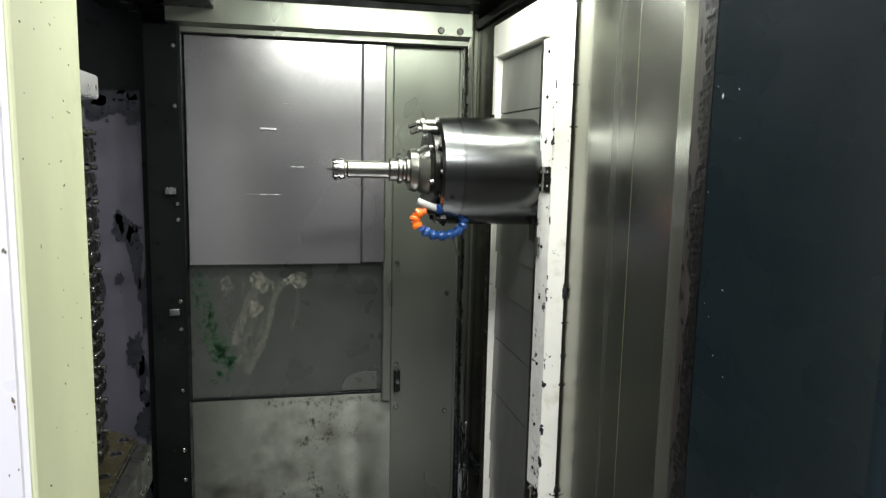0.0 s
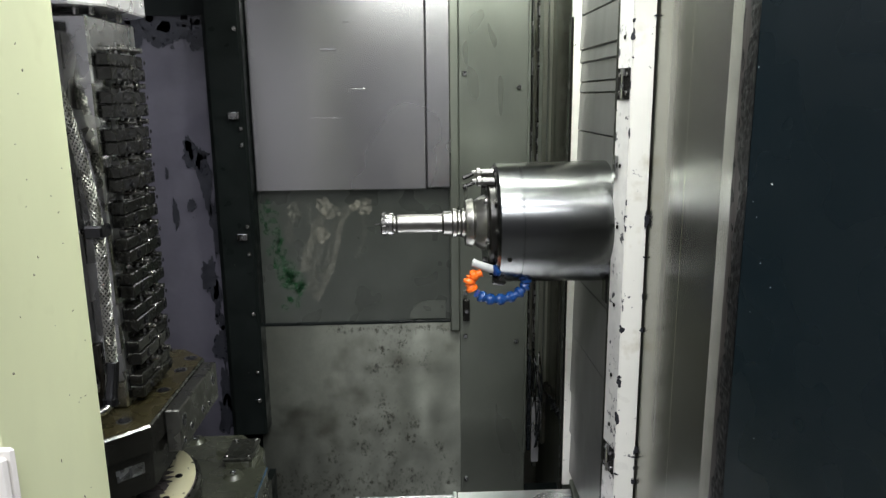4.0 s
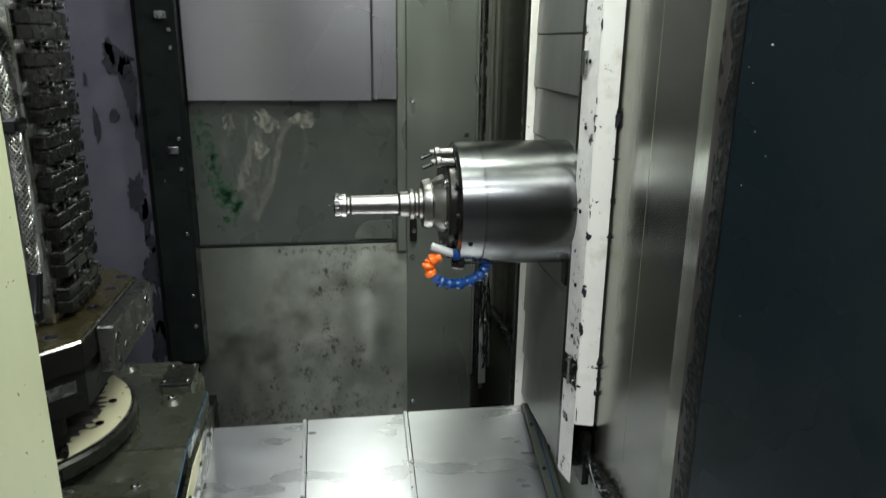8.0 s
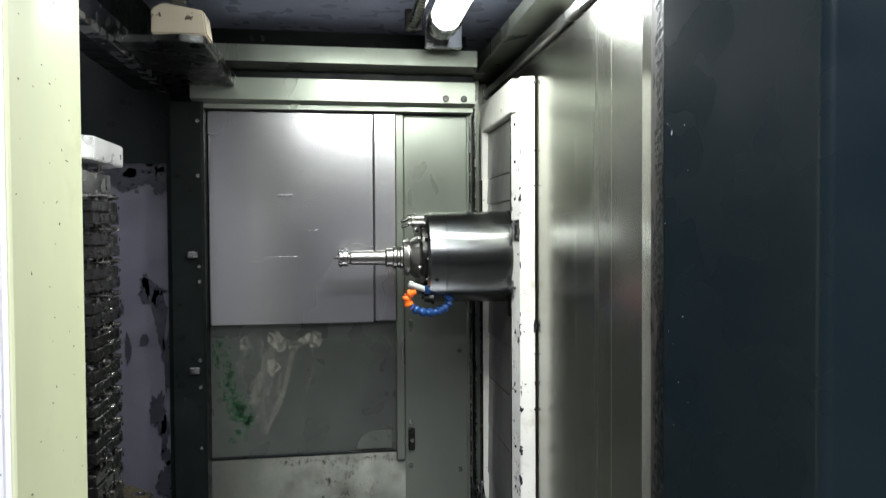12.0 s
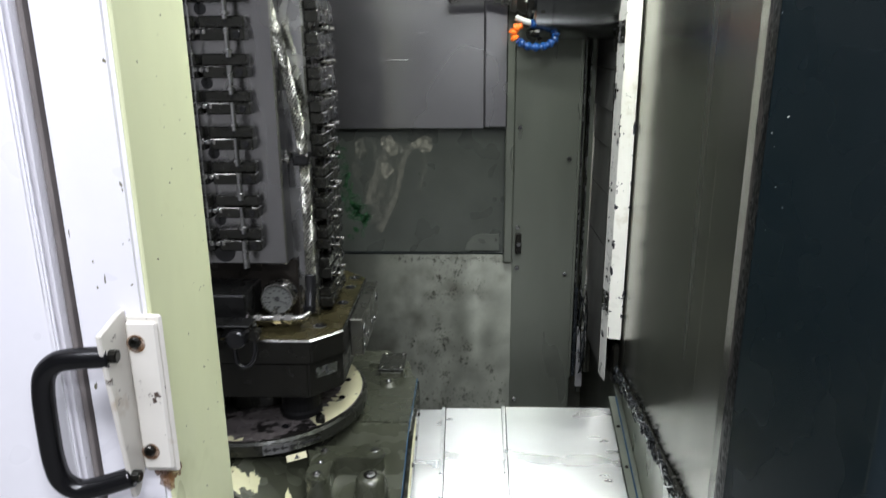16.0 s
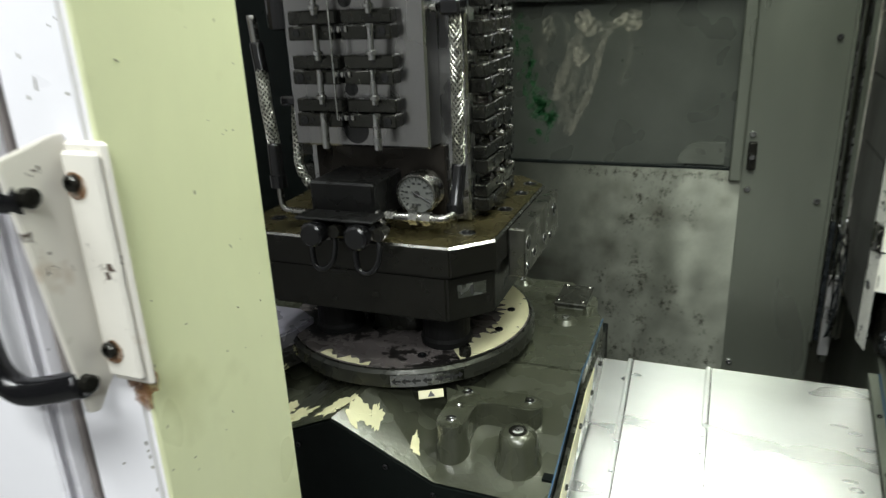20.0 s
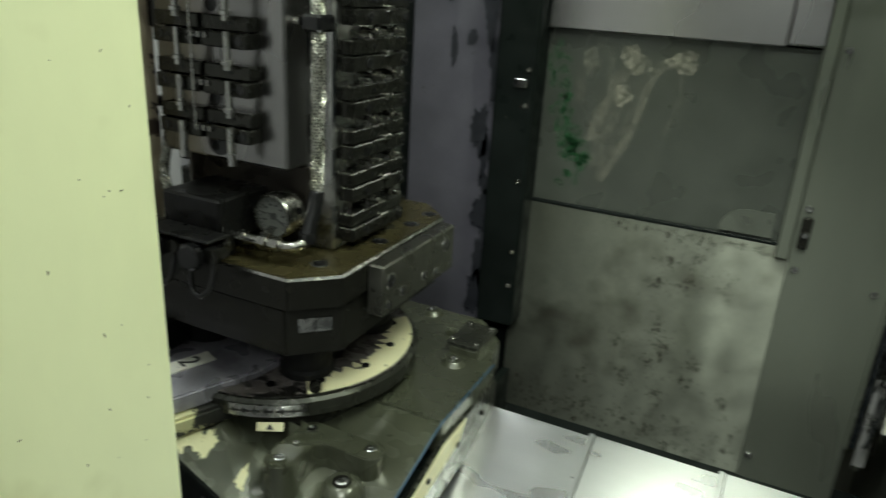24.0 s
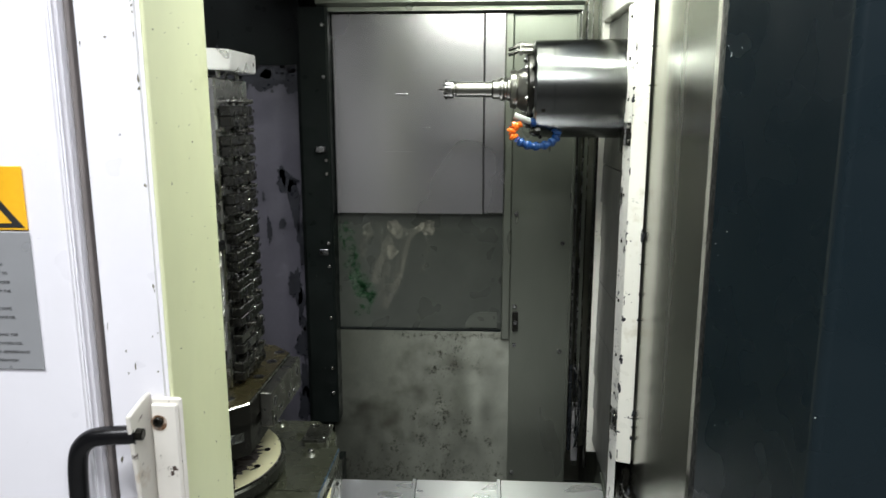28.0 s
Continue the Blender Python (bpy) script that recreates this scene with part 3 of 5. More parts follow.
part("rail", prism([(-0.735, 1.845), (-0.700, 1.845), (-0.700, 1.862), (-0.722, 1.862), (-0.722, 1.93), (-0.735, 1.93)], "y", -1.15, -0.05, 0.002), MIDIRON, beamw, "worn grey rail")
part("web", box(-0.80, -0.735, -1.15, -0.05, 1.85, 2.06), DARK, beamw)
part("bracket", prism([(-0.700, -0.56), (-0.560, -0.585), (-0.515, -0.57), (-0.515, -0.04), (-0.700, -0.04)], "z", 1.858, 1.874, 0.002), SLATE, beamw, "flat dark bracket plate")
part("bracket_lip", box(-0.519, -0.515, -0.57, -0.04, 1.8745, 1.895), SLATE, beamw)
part("chipped_block", prism([(-0.625, 1.8745), (-0.505, 1.8745), (-0.512, 1.93), (-0.60, 1.945), (-0.625, 1.93)], "y", -0.575, -0.50, 0.004), BEIGE, beamw, "beige block with flaking paint")
part("cross_bar", box(-0.585, -0.555, -1.15, -0.54, 1.95, 1.99, 0.003), MIDIRON, beamw)
part("cross_bar", box(-0.640, -0.618, -1.15, -0.54, 1.96, 1.99, 0.003), DARK, beamw)
for y in (-0.75, -0.42, -0.15):
    bolt(beamw, (-0.7215, y, 1.895), "x", 0.007, 0.006, MIDIRON)

# right side: slot behind the strip, stainless wall, flaking edge
slot = solo("wall_recess", box(0.19, 0.62, 0.42, 0.47, -0.7, 2.12), SLOTM, (0.4, 0.44, -0.7), "dark slot behind the upright sheet", "wall", kind="structure")
part("slot_side", box(0.150, 0.188, 0.095, 0.42, -0.7, 2.06), SLOTM, slot)
part("channel_back", box(0.190, 0.2995, 0.240, 0.250, 0.2, 1.95), SLOTM, slot, "olive sheet at the back of the slot")
for x in (0.232, 0.284):
    part("channel_rib", box(x, x + 0.006, 0.229, 0.240, 0.2, 1.95, 0.001), STRIP, slot)
part("guide_strip", box(0.262, 0.2655, 0.228, 0.240, 0.2, 1.93, 0.001), MIDIRON, slot, "bright guide edge")
part("channel_face", box(0.226, 0.241, 0.075, 0.090, 0.2, 1.93, 0.002), STRIP, slot, "olive channel sheet")
part("guide_strip", box(0.2215, 0.2258, 0.058, 0.090, 0.30, 1.90, 0.001), MIDIRON, slot, "bright guide edge")
part("guide_strip", box(0.1965, 0.2005, 0.012, 0.026, 0.30, 1.83, 0.001), MIDIRON, slot)
part("guide_strip", box(0.2035, 0.2065, 0.030, 0.044, 0.30, 1.83, 0.001), STRIP, slot)
for z in (0.45, 0.62, 0.80, 0.98, 1.16, 1.34, 1.50, 1.64, 1.75):
    bolt(slot, (0.2236, 0.058, z), "-y", 0.0032, 0.003, IRON)
part("brush", box(0.196, 0.206, 0.000, 0.012, 0.30, 0.62), GUNK, slot, "sludge caught at the strip's foot")
part("foot_plate", box(0.207, 0.230, -0.02, -0.016, 0.27, 0.49, 0.001), CAPM, slot, "loose pale plate")
g = random.Random(21)
for k in range(9):
    p = [(0.205 + g.uniform(0, 0.03), -0.03 + g.uniform(-0.03, 0.02), 0.62 - 0.09 * i + g.uniform(-0.03, 0.03)) for i in range(4)]
    part("swarf_strand", tube(p, 0.0022, 6, steps=5), (GUNK, IRON, MIDIRON)[k % 3], slot, smooth=True)
wall_e = solo("wall_east", box(0.345, 0.40, -1.20, 0.42, -0.7, 2.06), DARK, (0.37, -0.5, -0.7), "right wall of the chamber behind the sliding sheets", "wall", kind="structure")
# telescopic stainless sheets, each step proud of the one behind it
for y0, y1, x in ((-0.72, 0.40, 0.3000), (-0.93, -0.722, 0.2985), (-1.098, -0.932, 0.2970)):
    part("sliding_sheet", box(x, x + 0.030, y0, y1, 0.43, 1.895, 0.0015), STEEL_V, wall_e)
part("top_rail", box(0.285, 0.345, -1.20, 0.42, 1.900, 1.925, 0.003), STEEL, wall_e)
part("top_channel", box(0.23, 0.345, -1.20, 0.42, 1.955, 2.0, 0.004), STRIP, wall_e)
part("edge_lip", prism([(0.306, -1.100), (0.283, -1.104), (0.2715, -1.165), (0.345, -1.165), (0.345, -1.100)], "z", -0.6, 2.05), STEEL_V, wall_e, "grey folded lip")
part("edge_strip", prism([(0.2705, -1.1652), (0.258, -1.2375), (0.345, -1.2375), (0.345, -1.1652)], "z", -0.6, 2.05), BLACKP, wall_e, "dark brown edge strip")
g = random.Random(8)
bm = bmesh.new()
last, s, z = None, 0.70, 0.10
while z < 2.04:
    s = min(0.86, max(0.55, s + g.gauss(0, 0.035) + 0.12 * (0.70 - s)))
    row = [bm.verts.new((0.2826 - 0.025 * q - 0.0010 - p, -1.104 - 0.1335 * q, z)) for q, p in ((s, -0.0008), (s + 0.02, g.uniform(0.0006, 0.0022)), (0.5 * s + 0.49, g.uniform(0.0004, 0.0018)), (0.992, 0.0))]
    if last:
        for k in range(3):
            bm.faces.new((last[k], last[k + 1], row[k + 1], row[k]))
    last = row
    z += g.uniform(0.003, 0.010)
part("black_coat", bm, LUMP, wall_e, "lumpy black sealant flaking at its edge")
for k in range(26):
    q, z = g.uniform(0.48, 0.64), g.uniform(0.4, 1.9)
    bm = blob(0, 0, 0.002 + 0.004 * g.random(), 0.004 + 0.012 * g.random(), 300 + k, -0.0008, 0.0008, 0.4, 18)
    bmesh.ops.transform(bm, matrix=pose(0.2826 - 0.025 * q, -1.104 - 0.1335 * q, z, 0, 0, 80), verts=bm.verts)
    part("flake", bm, LUMP, wall_e)
part("lower_sheet", prism([(-1.17, -0.5), (0.42, -0.5), (0.42, 0.425), (-0.12, 0.425), (-1.17, 0.475)], "x", 0.302, 0.3435), STRIP, wall_e, "olive grey lower sheet")
chan = thing("chip_channel", (0.31, -0.6, 0.36), "black sludge-caked rail along the stainless wall", "rail")


def zr(y):
    return 0.446 - 0.048 * (y + 0.18)


bm = bmesh.new()
ring = [[bm.verts.new((x, y, zr(y) + dz)) for x, dz in ((0.286, 0.004), (0.286, -0.012), (0.301, -0.016), (0.301, 0.008))] for y in (-1.145, -0.6, 0.3)]
for a, b in zip(ring, ring[1:]):
    for k in range(4):
        bm.faces.new((a[k], a[(k + 1) % 4], b[(k + 1) % 4], b[k]))
bm.faces.new(ring[0])
bm.faces.new(ring[-1])
bmesh.ops.recalc_face_normals(bm, faces=bm.faces)
part("rail_lip", bm, IRON, chan)
rng = random.Random(5)
bm = bmesh.new()
for k in range(330):
    y = -1.14 + 1.25 * rng.random()
    r = bmesh.ops.create_icosphere(bm, subdivisions=1, radius=0.003 + 0.007 * rng.random() ** 2)
    bmesh.ops.scale(bm, verts=r["verts"], vec=(0.8, rng.uniform(0.7, 3.0), rng.uniform(0.6, 1.4)))
    bmesh.ops.rotate(bm, verts=r["verts"], cent=(0, 0, 0), matrix=Matrix.Rotation(rng.uniform(-0.7, 0.7), 3, "X"))
    bmesh.ops.translate(bm, verts=r["verts"], vec=(0.284 + 0.008 * rng.random(), y, zr(y) + rng.gauss(0, 0.009)))
part("sludge", bm, GUNK, chan, "wet black swarf", kind="stuff", smooth=True)
g = random.Random(31)
for k in range(26):
    y = -1.12 + 1.2 * g.random()
    p = [(0.280 + g.uniform(-0.004, 0.008), y + 0.03 * i + g.uniform(-0.012, 0.012), zr(y) + g.uniform(-0.02, 0.02)) for i in range(4)]
    part("swarf_strand", tube(p, 0.0016, 6, steps=4), (GUNK, IRON, MIDIRON)[k % 3], chan, smooth=True)
clip = part("clip", prism([(0.276, 0.288), (0.301, 0.288), (0.301, 0.345), (0.296, 0.345), (0.296, 0.296), (0.276, 0.296)], "y", -0.925, -0.885), MIDIRON, chan, "small bent steel clip")
bolt(clip, (0.296, -0.905, 0.325), "-x", 0.005, 0.004, IRON)

# ---- floor pan and telescopic covers: they fall towards the operator ----
SL = 0.37


def zf(y):
    return 0.365 + SL * (y + 0.34)


def slab(x0, x1, y0, y1, dz, th, sides=0.0):
    bm = bmesh.new()
    top = [bm.verts.new((x, y, zf(y) + dz)) for x, y in ((x0, y0), (x1, y0), (x1, y1), (x0, y1))]
    bot = [bm.verts.new((v.co.x, v.co.y, v.co.z - th)) for v in top]
    bm.faces.new(top)
    bm.faces.new(bot)
    for i in range(4):
        j = (i + 1) % 4
        bm.faces.new((top[i], top[j], bot[j], bot[i]))
    bmesh.ops.recalc_face_normals(bm, faces=bm.faces)
    bmesh.ops.bevel(bm, geom=list(bm.edges), offset=0.0015, segments=1, affect="EDGES")
    return bm


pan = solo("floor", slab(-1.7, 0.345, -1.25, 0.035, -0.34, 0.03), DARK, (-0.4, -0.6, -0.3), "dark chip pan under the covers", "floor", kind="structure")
part("gutter", box(-1.0, 0.262, -0.30, -0.27, 0.10, 0.26, 0.004), DARK, pan)
COVERS = []
for k, (x0, x1, share) in enumerate(((-0.060, 0.262, 0.0), (-0.322, -0.045, 0.35), (-0.60, -0.305, 0.72))):
    cv = solo("way_cover", slab(x0, x1, -1.14, -0.34, -0.006 * k, 0.010), COVER, (x0, -0.5, -0.05), "bright scratched sliding steel cover sheet over the slide", "cover", "slide covers")
    part("cover_lip", slab(x0, x0 + 0.010, -1.14, -0.34, 0.003 - 0.006 * k, 0.003), COVER, cv)
    part("seam", slab(x0 + 0.011, x0 + 0.013, -1.14, -0.34, 0.0015 - 0.006 * k, 0.002), IRON, cv, "dark seam")
    COVERS.append((cv, share))
skirt = solo("cover_trim", slab(0.264, 0.284, -1.14, -0.30, 0.003, 0.030), STRIP, (0.32, -0.5, 0.0), "chipped grey trim strip at the cover's side", "trim", kind="structure")

part("blue_sealant", slab(0.2845, 0.2875, -1.14, -0.30, 0.006, 0.02), BLUELINE, skirt)
part("gap_strip", slab(0.288, 0.3015, -1.14, -0.25, 0.002, 0.02), STRIP, skirt)
for k in range(6):
    bolt(skirt, (0.274, -1.06 + 0.13 * k, zf(-1.06 + 0.13 * k) + 0.003), "z", 0.005, 0.004, IRON)

# ---- door leaves ----
door = thing("sliding_door", (-0.70, -1.31, 0.0), "white enamelled machine door with a yellowed edge, slid open", "door")
part("leaf", box(-0.654, -0.5635, -1.425, -1.2135, -0.5, 2.35, 0.006, seg=2), WHITE, door, "white front")
part("edge_plate", box(-0.5630, -0.5570, -1.4235, -1.2130, -0.5, 2.35, 0.002), EDGE, door, "yellowed cream edge with specks")
part("seal", box(-0.667, -0.6595, -1.4235, -1.30, -0.5, 2.35, 0.002), SEALG, door, "grey-brown seal")
part("seal_gap", box(-0.6594, -0.6545, -1.400, -1.30, -0.5, 2.35), RUBBER, door)
part("back_lip", box(-0.65, -0.600, -1.2115, -1.195, -0.5, 2.35), WHITE, door)
g = random.Random(77)
for k in range(64):
    y, z = g.uniform(-1.416, -1.22), 0.72 + 1.05 * g.random()
    a, b = 0.0004 + 0.0013 * g.random() ** 3, 0.0004 + 0.0019 * g.random() ** 3
    bm = blob(0, 0, a, b, 800 + k, -0.0003, 0.0004, 0.45, 12)
    bmesh.ops.transform(bm, matrix=pose(-0.5568, y, z, g.uniform(-60, 60), 0, 90), verts=bm.verts)
    part("speck", bm, SPECKM, door)
for k in range(60):
    z = 0.62 + 1.3 * g.random()
    bm = blob(0, 0, 0.0006 + 0.0016 * g.random() ** 2, 0.001 + 0.004 * g.random() ** 2, 950 + k, -0.0004, 0.0004, 0.45, 12)
    bmesh.ops.translate(bm, verts=bm.verts, vec=(-0.5700 - 0.004 * g.random() if k % 3 else g.uniform(-0.65, -0.57), -1.4252, z))
    part("chip", bm, SPECKM, door)
guard = thing("fixed_guard", (-1.2, -1.36, 0), "white enamelled fixed guard panel beside the door", "panel")
part("sheet", box(-1.75, -0.6675, -1.445, -1.30, -0.5, 2.35, 0.010, seg=2), WHITE, guard)
part("seam_lip", box(-0.677, -0.6675, -1.451, -1.445, -0.5, 2.35, 0.003, seg=2), WHITE, guard)
handle = thing("door_handle", (-0.60, -1.43, 0.97), "black round grab handle on a chipped white steel bracket", "handle")
part("mount_plate", box(-0.588, -0.542, -1.432, -1.4255, 0.860, 1.085, 0.003), CHIPW, handle, "white chipped plate with rust")
part("mount_plate", box(-0.586, -0.546, -1.439, -1.4325, 0.868, 1.078, 0.003), CHIPW, handle)
part("angle", prism([(-1.4255, 1.090), (-1.440, 1.090), (-1.490, 1.080), (-1.489, 1.062), (-1.463, 0.842), (-1.452, 0.838), (-1.4255, 0.868)], "x", -0.596, -0.5895, 0.0012), CHIPW, handle, "chipped steel angle")
for z in (1.052, 0.898):
    bolt(handle, (-0.574, -1.439, z), "-y", 0.0075, 0.007, IRON)
    part("rust_ring", lathe([(-0.0002, 0.012), (-0.0008, 0.012), (-0.0008, 0.0)], (-0.574, -1.439, z - 0.003), "y", 20), RUSTF, handle, "rust round the bolt")
part("grip", tube([(-0.590, -1.476, 1.048), (-0.628, -1.480, 1.047), (-0.652, -1.482, 1.043), (-0.668, -1.484, 1.028), (-0.6745, -1.484, 1.000), (-0.678, -1.482, 0.950), (-0.679, -1.480, 0.905), (-0.674, -1.478, 0.876), (-0.656, -1.475, 0.861), (-0.630, -1.471, 0.863), (-0.590, -1.463, 0.873)], 0.0133, 18, steps=8), BLACK, handle, "glossy black grip", smooth=True)
for y, z in ((-1.475, 1.048), (-1.462, 0.873)):
    part("grip_nut", lathe([(0, 0.0085), (0.009, 0.0085), (0.010, 0.006), (0.010, 0)], (-0.5895, y, z), "x", 10), IRON, handle)
for k, (cx, cz, rx, rz) in enumerate(((-0.562, 0.852, 0.012, 0.020), (-0.570, 0.858, 0.009, 0.012), (-0.548, 0.862, 0.005, 0.016))):
    part("rust_run", blob(cx, cz, rx, rz, 700 + k, -1.4262, -1.4252, 0.30, 30), RUSTF, handle, "rust run under the plate")

rdoor = thing("navy_door", (0.35, -1.4, 0.0), "dark navy enamelled door with paint specks", "door")
rim = [(0.323 + 0.016 * math.cos(radians(a)), -1.503 + 0.016 * math.sin(radians(a))) for a in range(192, 271, 6)]
sharp(part("leaf", prism([(0.256, -1.240)] + rim + [(0.62, -1.519), (0.62, -1.240)], "z", -0.6, 2.35), NAVY, rdoor, "glossy navy enamel", smooth=True), 30)
part("seal", box(0.270, 0.300, -1.2398, -1.2380, -0.6, 2.2), RUBBER, rdoor)
front = solo("navy_panel", box(0.622, 1.8, -1.50, -1.24, -0.6, 2.35, 0.01), NAVY, (1.0, -1.4, -0.6), "dark navy fixed front panel", "panel", kind="structure")
hood = solo("front_hood", box(-1.75, 1.8, -1.50, -1.252, 2.36, 2.75, 0.01), WHITE, (0, -1.4, 2.36), "white hood over the doors", "panel", kind="structure")

# ---- the moving column: framed way cover ----
column = thing("column_frame", (0.28, -0.05, 0.40), "chipped white upright frame with hinges round grey way covers", "machine column")
part("near_jamb", prism([(0.2575, -0.224), (0.2575, -0.263), (0.2950, -0.276), (0.2950, -0.224)], "z", 0.553, 1.842, 0.002), FRAMEW, column, "white painted jamb")
g = random.Random(15)
for k in range(32):
    q = min(0.99, max(0.01, g.choice((0.0, 0.0, 1.0)) + g.gauss(0, 0.05)))
    bm = blob(0, 0, 0.0012 + 0.004 * g.random() ** 2, 0.002 + 0.012 * g.random() ** 2, 1500 + k, -0.0005, 0.0005, 0.45, 14)
    bmesh.ops.transform(bm, matrix=pose(0.2575 + 0.0375 * q, -0.2634 - 0.013 * q, g.uniform(0.56, 1.83), 0, 0, -19), verts=bm.verts)
    part("paint_chip", bm, FLAKE, column)
part("hinge_strip", prism([(0.2480, -0.206), (0.2565, -0.262), (0.2574, -0.262), (0.2574, -0.206)], "z", 0.413, 1.75), WORN, column, "worn bare strip")
part("inner_jamb", box(0.250, 0.275, -0.2055, -0.182, 0.413, 1.75, 0.003), IRON, column)
part("far_jamb", box(0.244, 0.285, 0.170, 0.200, 0.36, 1.845, 0.003), FRAMEW, column, "white far jamb")
part("far_strip", box(0.238, 0.244, 0.170, 0.200, 0.30, 1.60, 0.002), IRON, column)
part("top_bar", box(0.243, 0.290, -0.222, 0.200, 1.755, 1.845, 0.003), FRAMEW, column, "white top bar")
part("foot_skirt", box(0.280, 0.295, -0.270, 0.20, 0.412, 0.53), IRON, column)
for z in (1.435, 0.665):
    hg = part("hinge", prism([(0.2465, -0.207), (0.2545, -0.262), (0.2555, -0.262), (0.2478, -0.207)], "z", z - 0.029, z + 0.029), IRON, column, "small dark steel hinge plate")
    part("knuckle", lathe([(-0.029, 0.0045), (0.029, 0.0045), (0.029, 0)], (0.2485, -0.236, z), "z", 10), MIDIRON, hg)
    for y, x in ((-0.221, 0.2480), (-0.251, 0.2522)):
        for dz in (-0.017, 0.017):
            bolt(hg, (x, y, z + dz), "-x", 0.0042, 0.0025, CHROME)
for z in (1.72, 1.62, 1.52, 1.28, 1.16, 1.0, 0.85, 0.74, 0.55):
    bolt(column, (0.2515, -0.235, z), "-x", 0.0042, 0.003, IRON)
part("stop_lug", box(0.244, 0.2495, -0.226, -0.206, 1.255, 1.300, 0.001), MIDIRON, column, "small steel catch")

# ---- spindle head ----
SX, SY, SZ = 0.0, -0.135, 1.402
head = thing("spindle_head", (0.13, SY, SZ), "polished steel spindle head reaching from the column", "spindle")
hs = part("housing", lathe([(0.012, 0.060), (0.012, 0.118), (0.018, 0.126), (0.060, 0.127), (0.0605, 0.1255), (0.063, 0.1255), (0.0635, 0.127), (0.285, 0.129)], (SX, SY, SZ), "x", 72), HOUSE, head, "polished round housing", smooth=True)
sharp(hs)
fr = part("front_ring", lathe([(-0.004, 0.05), (-0.004, 0.100), (0.0, 0.104), (0.016, 0.104)], (SX, SY, SZ), "x", 56), IRON, head, "dark face ring", smooth=True)
sharp(fr)
ns = part("nose", lathe([(-0.045, 0.030), (-0.045, 0.048), (-0.034, 0.052), (-0.030, 0.052), (-0.027, 0.047), (-0.014, 0.056), (-0.003, 0.060)], (SX, SY, SZ), "x", 48), SATIN, head, "bright nose rings", smooth=True)
sharp(ns, 25)
for k in range(12):
    a = 2 * math.pi * k / 12
    bolt(head, (0.012, SY + 0.112 * math.cos(a), SZ + 0.112 * math.sin(a)), "-x", 0.006, 0.005, IRON)
for k in range(6):
    a = 2 * math.pi * (k + 0.3) / 6
    bolt(head, (-0.004, SY + 0.08 * math.cos(a), SZ + 0.08 * math.sin(a)), "-x", 0.007, 0.006, CHROME)
for a in (-0.45, -1.4):
    part("set_screw", lathe([(0, 0.005), (0.006, 0.005), (0.006, 0)], (0.035, SY - 0.128 * math.cos(a), SZ + 0.128 * math.sin(a)), "y", 10), IRON, head)
for k, (dy, dz) in enumerate(((-0.055, 0.095), (-0.03, 0.110))):
    ft = part("coolant_fitting", lathe([(0.01, 0.008), (-0.014, 0.008), (-0.016, 0.011), (-0.024, 0.011), (-0.026, 0.006), (-0.034, 0.005), (-0.034, 0)], (SX, SY + dy, SZ + dz), "x", 12), SATIN, head)
    part("nipple", tube([(-0.028, SY + dy, SZ + dz), (-0.040, SY + dy - 0.004, SZ + dz - 0.006), (-0.052, SY + dy - 0.006, SZ + dz - 0.010)], 0.0045, 8), IRON, ft)
hold = part("tool_holder", lathe([(-0.046, 0.0), (-0.046, 0.0315), (-0.052, 0.0315), (-0.056, 0.027), (-0.060, 0.027), (-0.064, 0.0315), (-0.071, 0.0315), (-0.073, 0.026), (-0.090, 0.026), (-0.094, 0.0205), (-0.186, 0.0195), (-0.190, 0.017), (-0.194, 0.017), (-0.195, 0.0)], (SX, SY, SZ), "x", 36), SATIN, head, "slim satin chuck body", smooth=True)
sharp(hold, 25)
nt_ = part("collet_nut", lathe([(-0.194, 0.0), (-0.194, 0.0225), (-0.197, 0.024), (-0.205, 0.024), (-0.206, 0.022), (-0.209, 0.022), (-0.210, 0.024), (-0.218, 0.0235), (-0.221, 0.020), (-0.221, 0)], (SX, SY, SZ), "x", 36), CHROME, head, "knurled nut", smooth=True)
sharp(nt_, 25)
for k in range(12):
    a = 2 * math.pi * k / 12
    part("slot_key", lathe([(-0.2175, 0.0022), (-0.2105, 0.0022)], (SX, SY + 0.0236 * math.cos(a), SZ + 0.0236 * math.sin(a)), "x", 6), IRON, nt_)
part("drill", lathe([(-0.221, 0.0022), (-0.232, 0.0022), (-0.236, 0.0)], (SX, SY, SZ), "x", 8), IRON, head)
part("stop_block", box(0.238, 0.262, SY - 0.075, SY - 0.045, SZ - 0.165, SZ - 0.10, 0.003), IRON, head, "small dark clamp block")


def beads(pts, r, material, nm):
    """Ball-jointed hose links along a line."""
    pts = [Vector(p) for p in pts]
    for a, b in zip(pts, pts[1:]):
        d = (b - a)
        L = d.length
        bm = lathe([(0, r * 0.55), (L * 0.12, r * 0.98), (L * 0.45, r), (L * 0.60, r * 0.72), (L * 0.78, r * 0.62), (L * 1.05, r * 0.75), (L * 1.05, 0)], (0, 0, 0), "z", 12)
        m = Matrix.Translation(a) @ d.to_track_quat("Z", "Y").to_matrix().to_4x4()
        bmesh.ops.transform(bm, matrix=m, verts=bm.verts)
        sharp(part(nm, bm, material, head, smooth=True), 40)


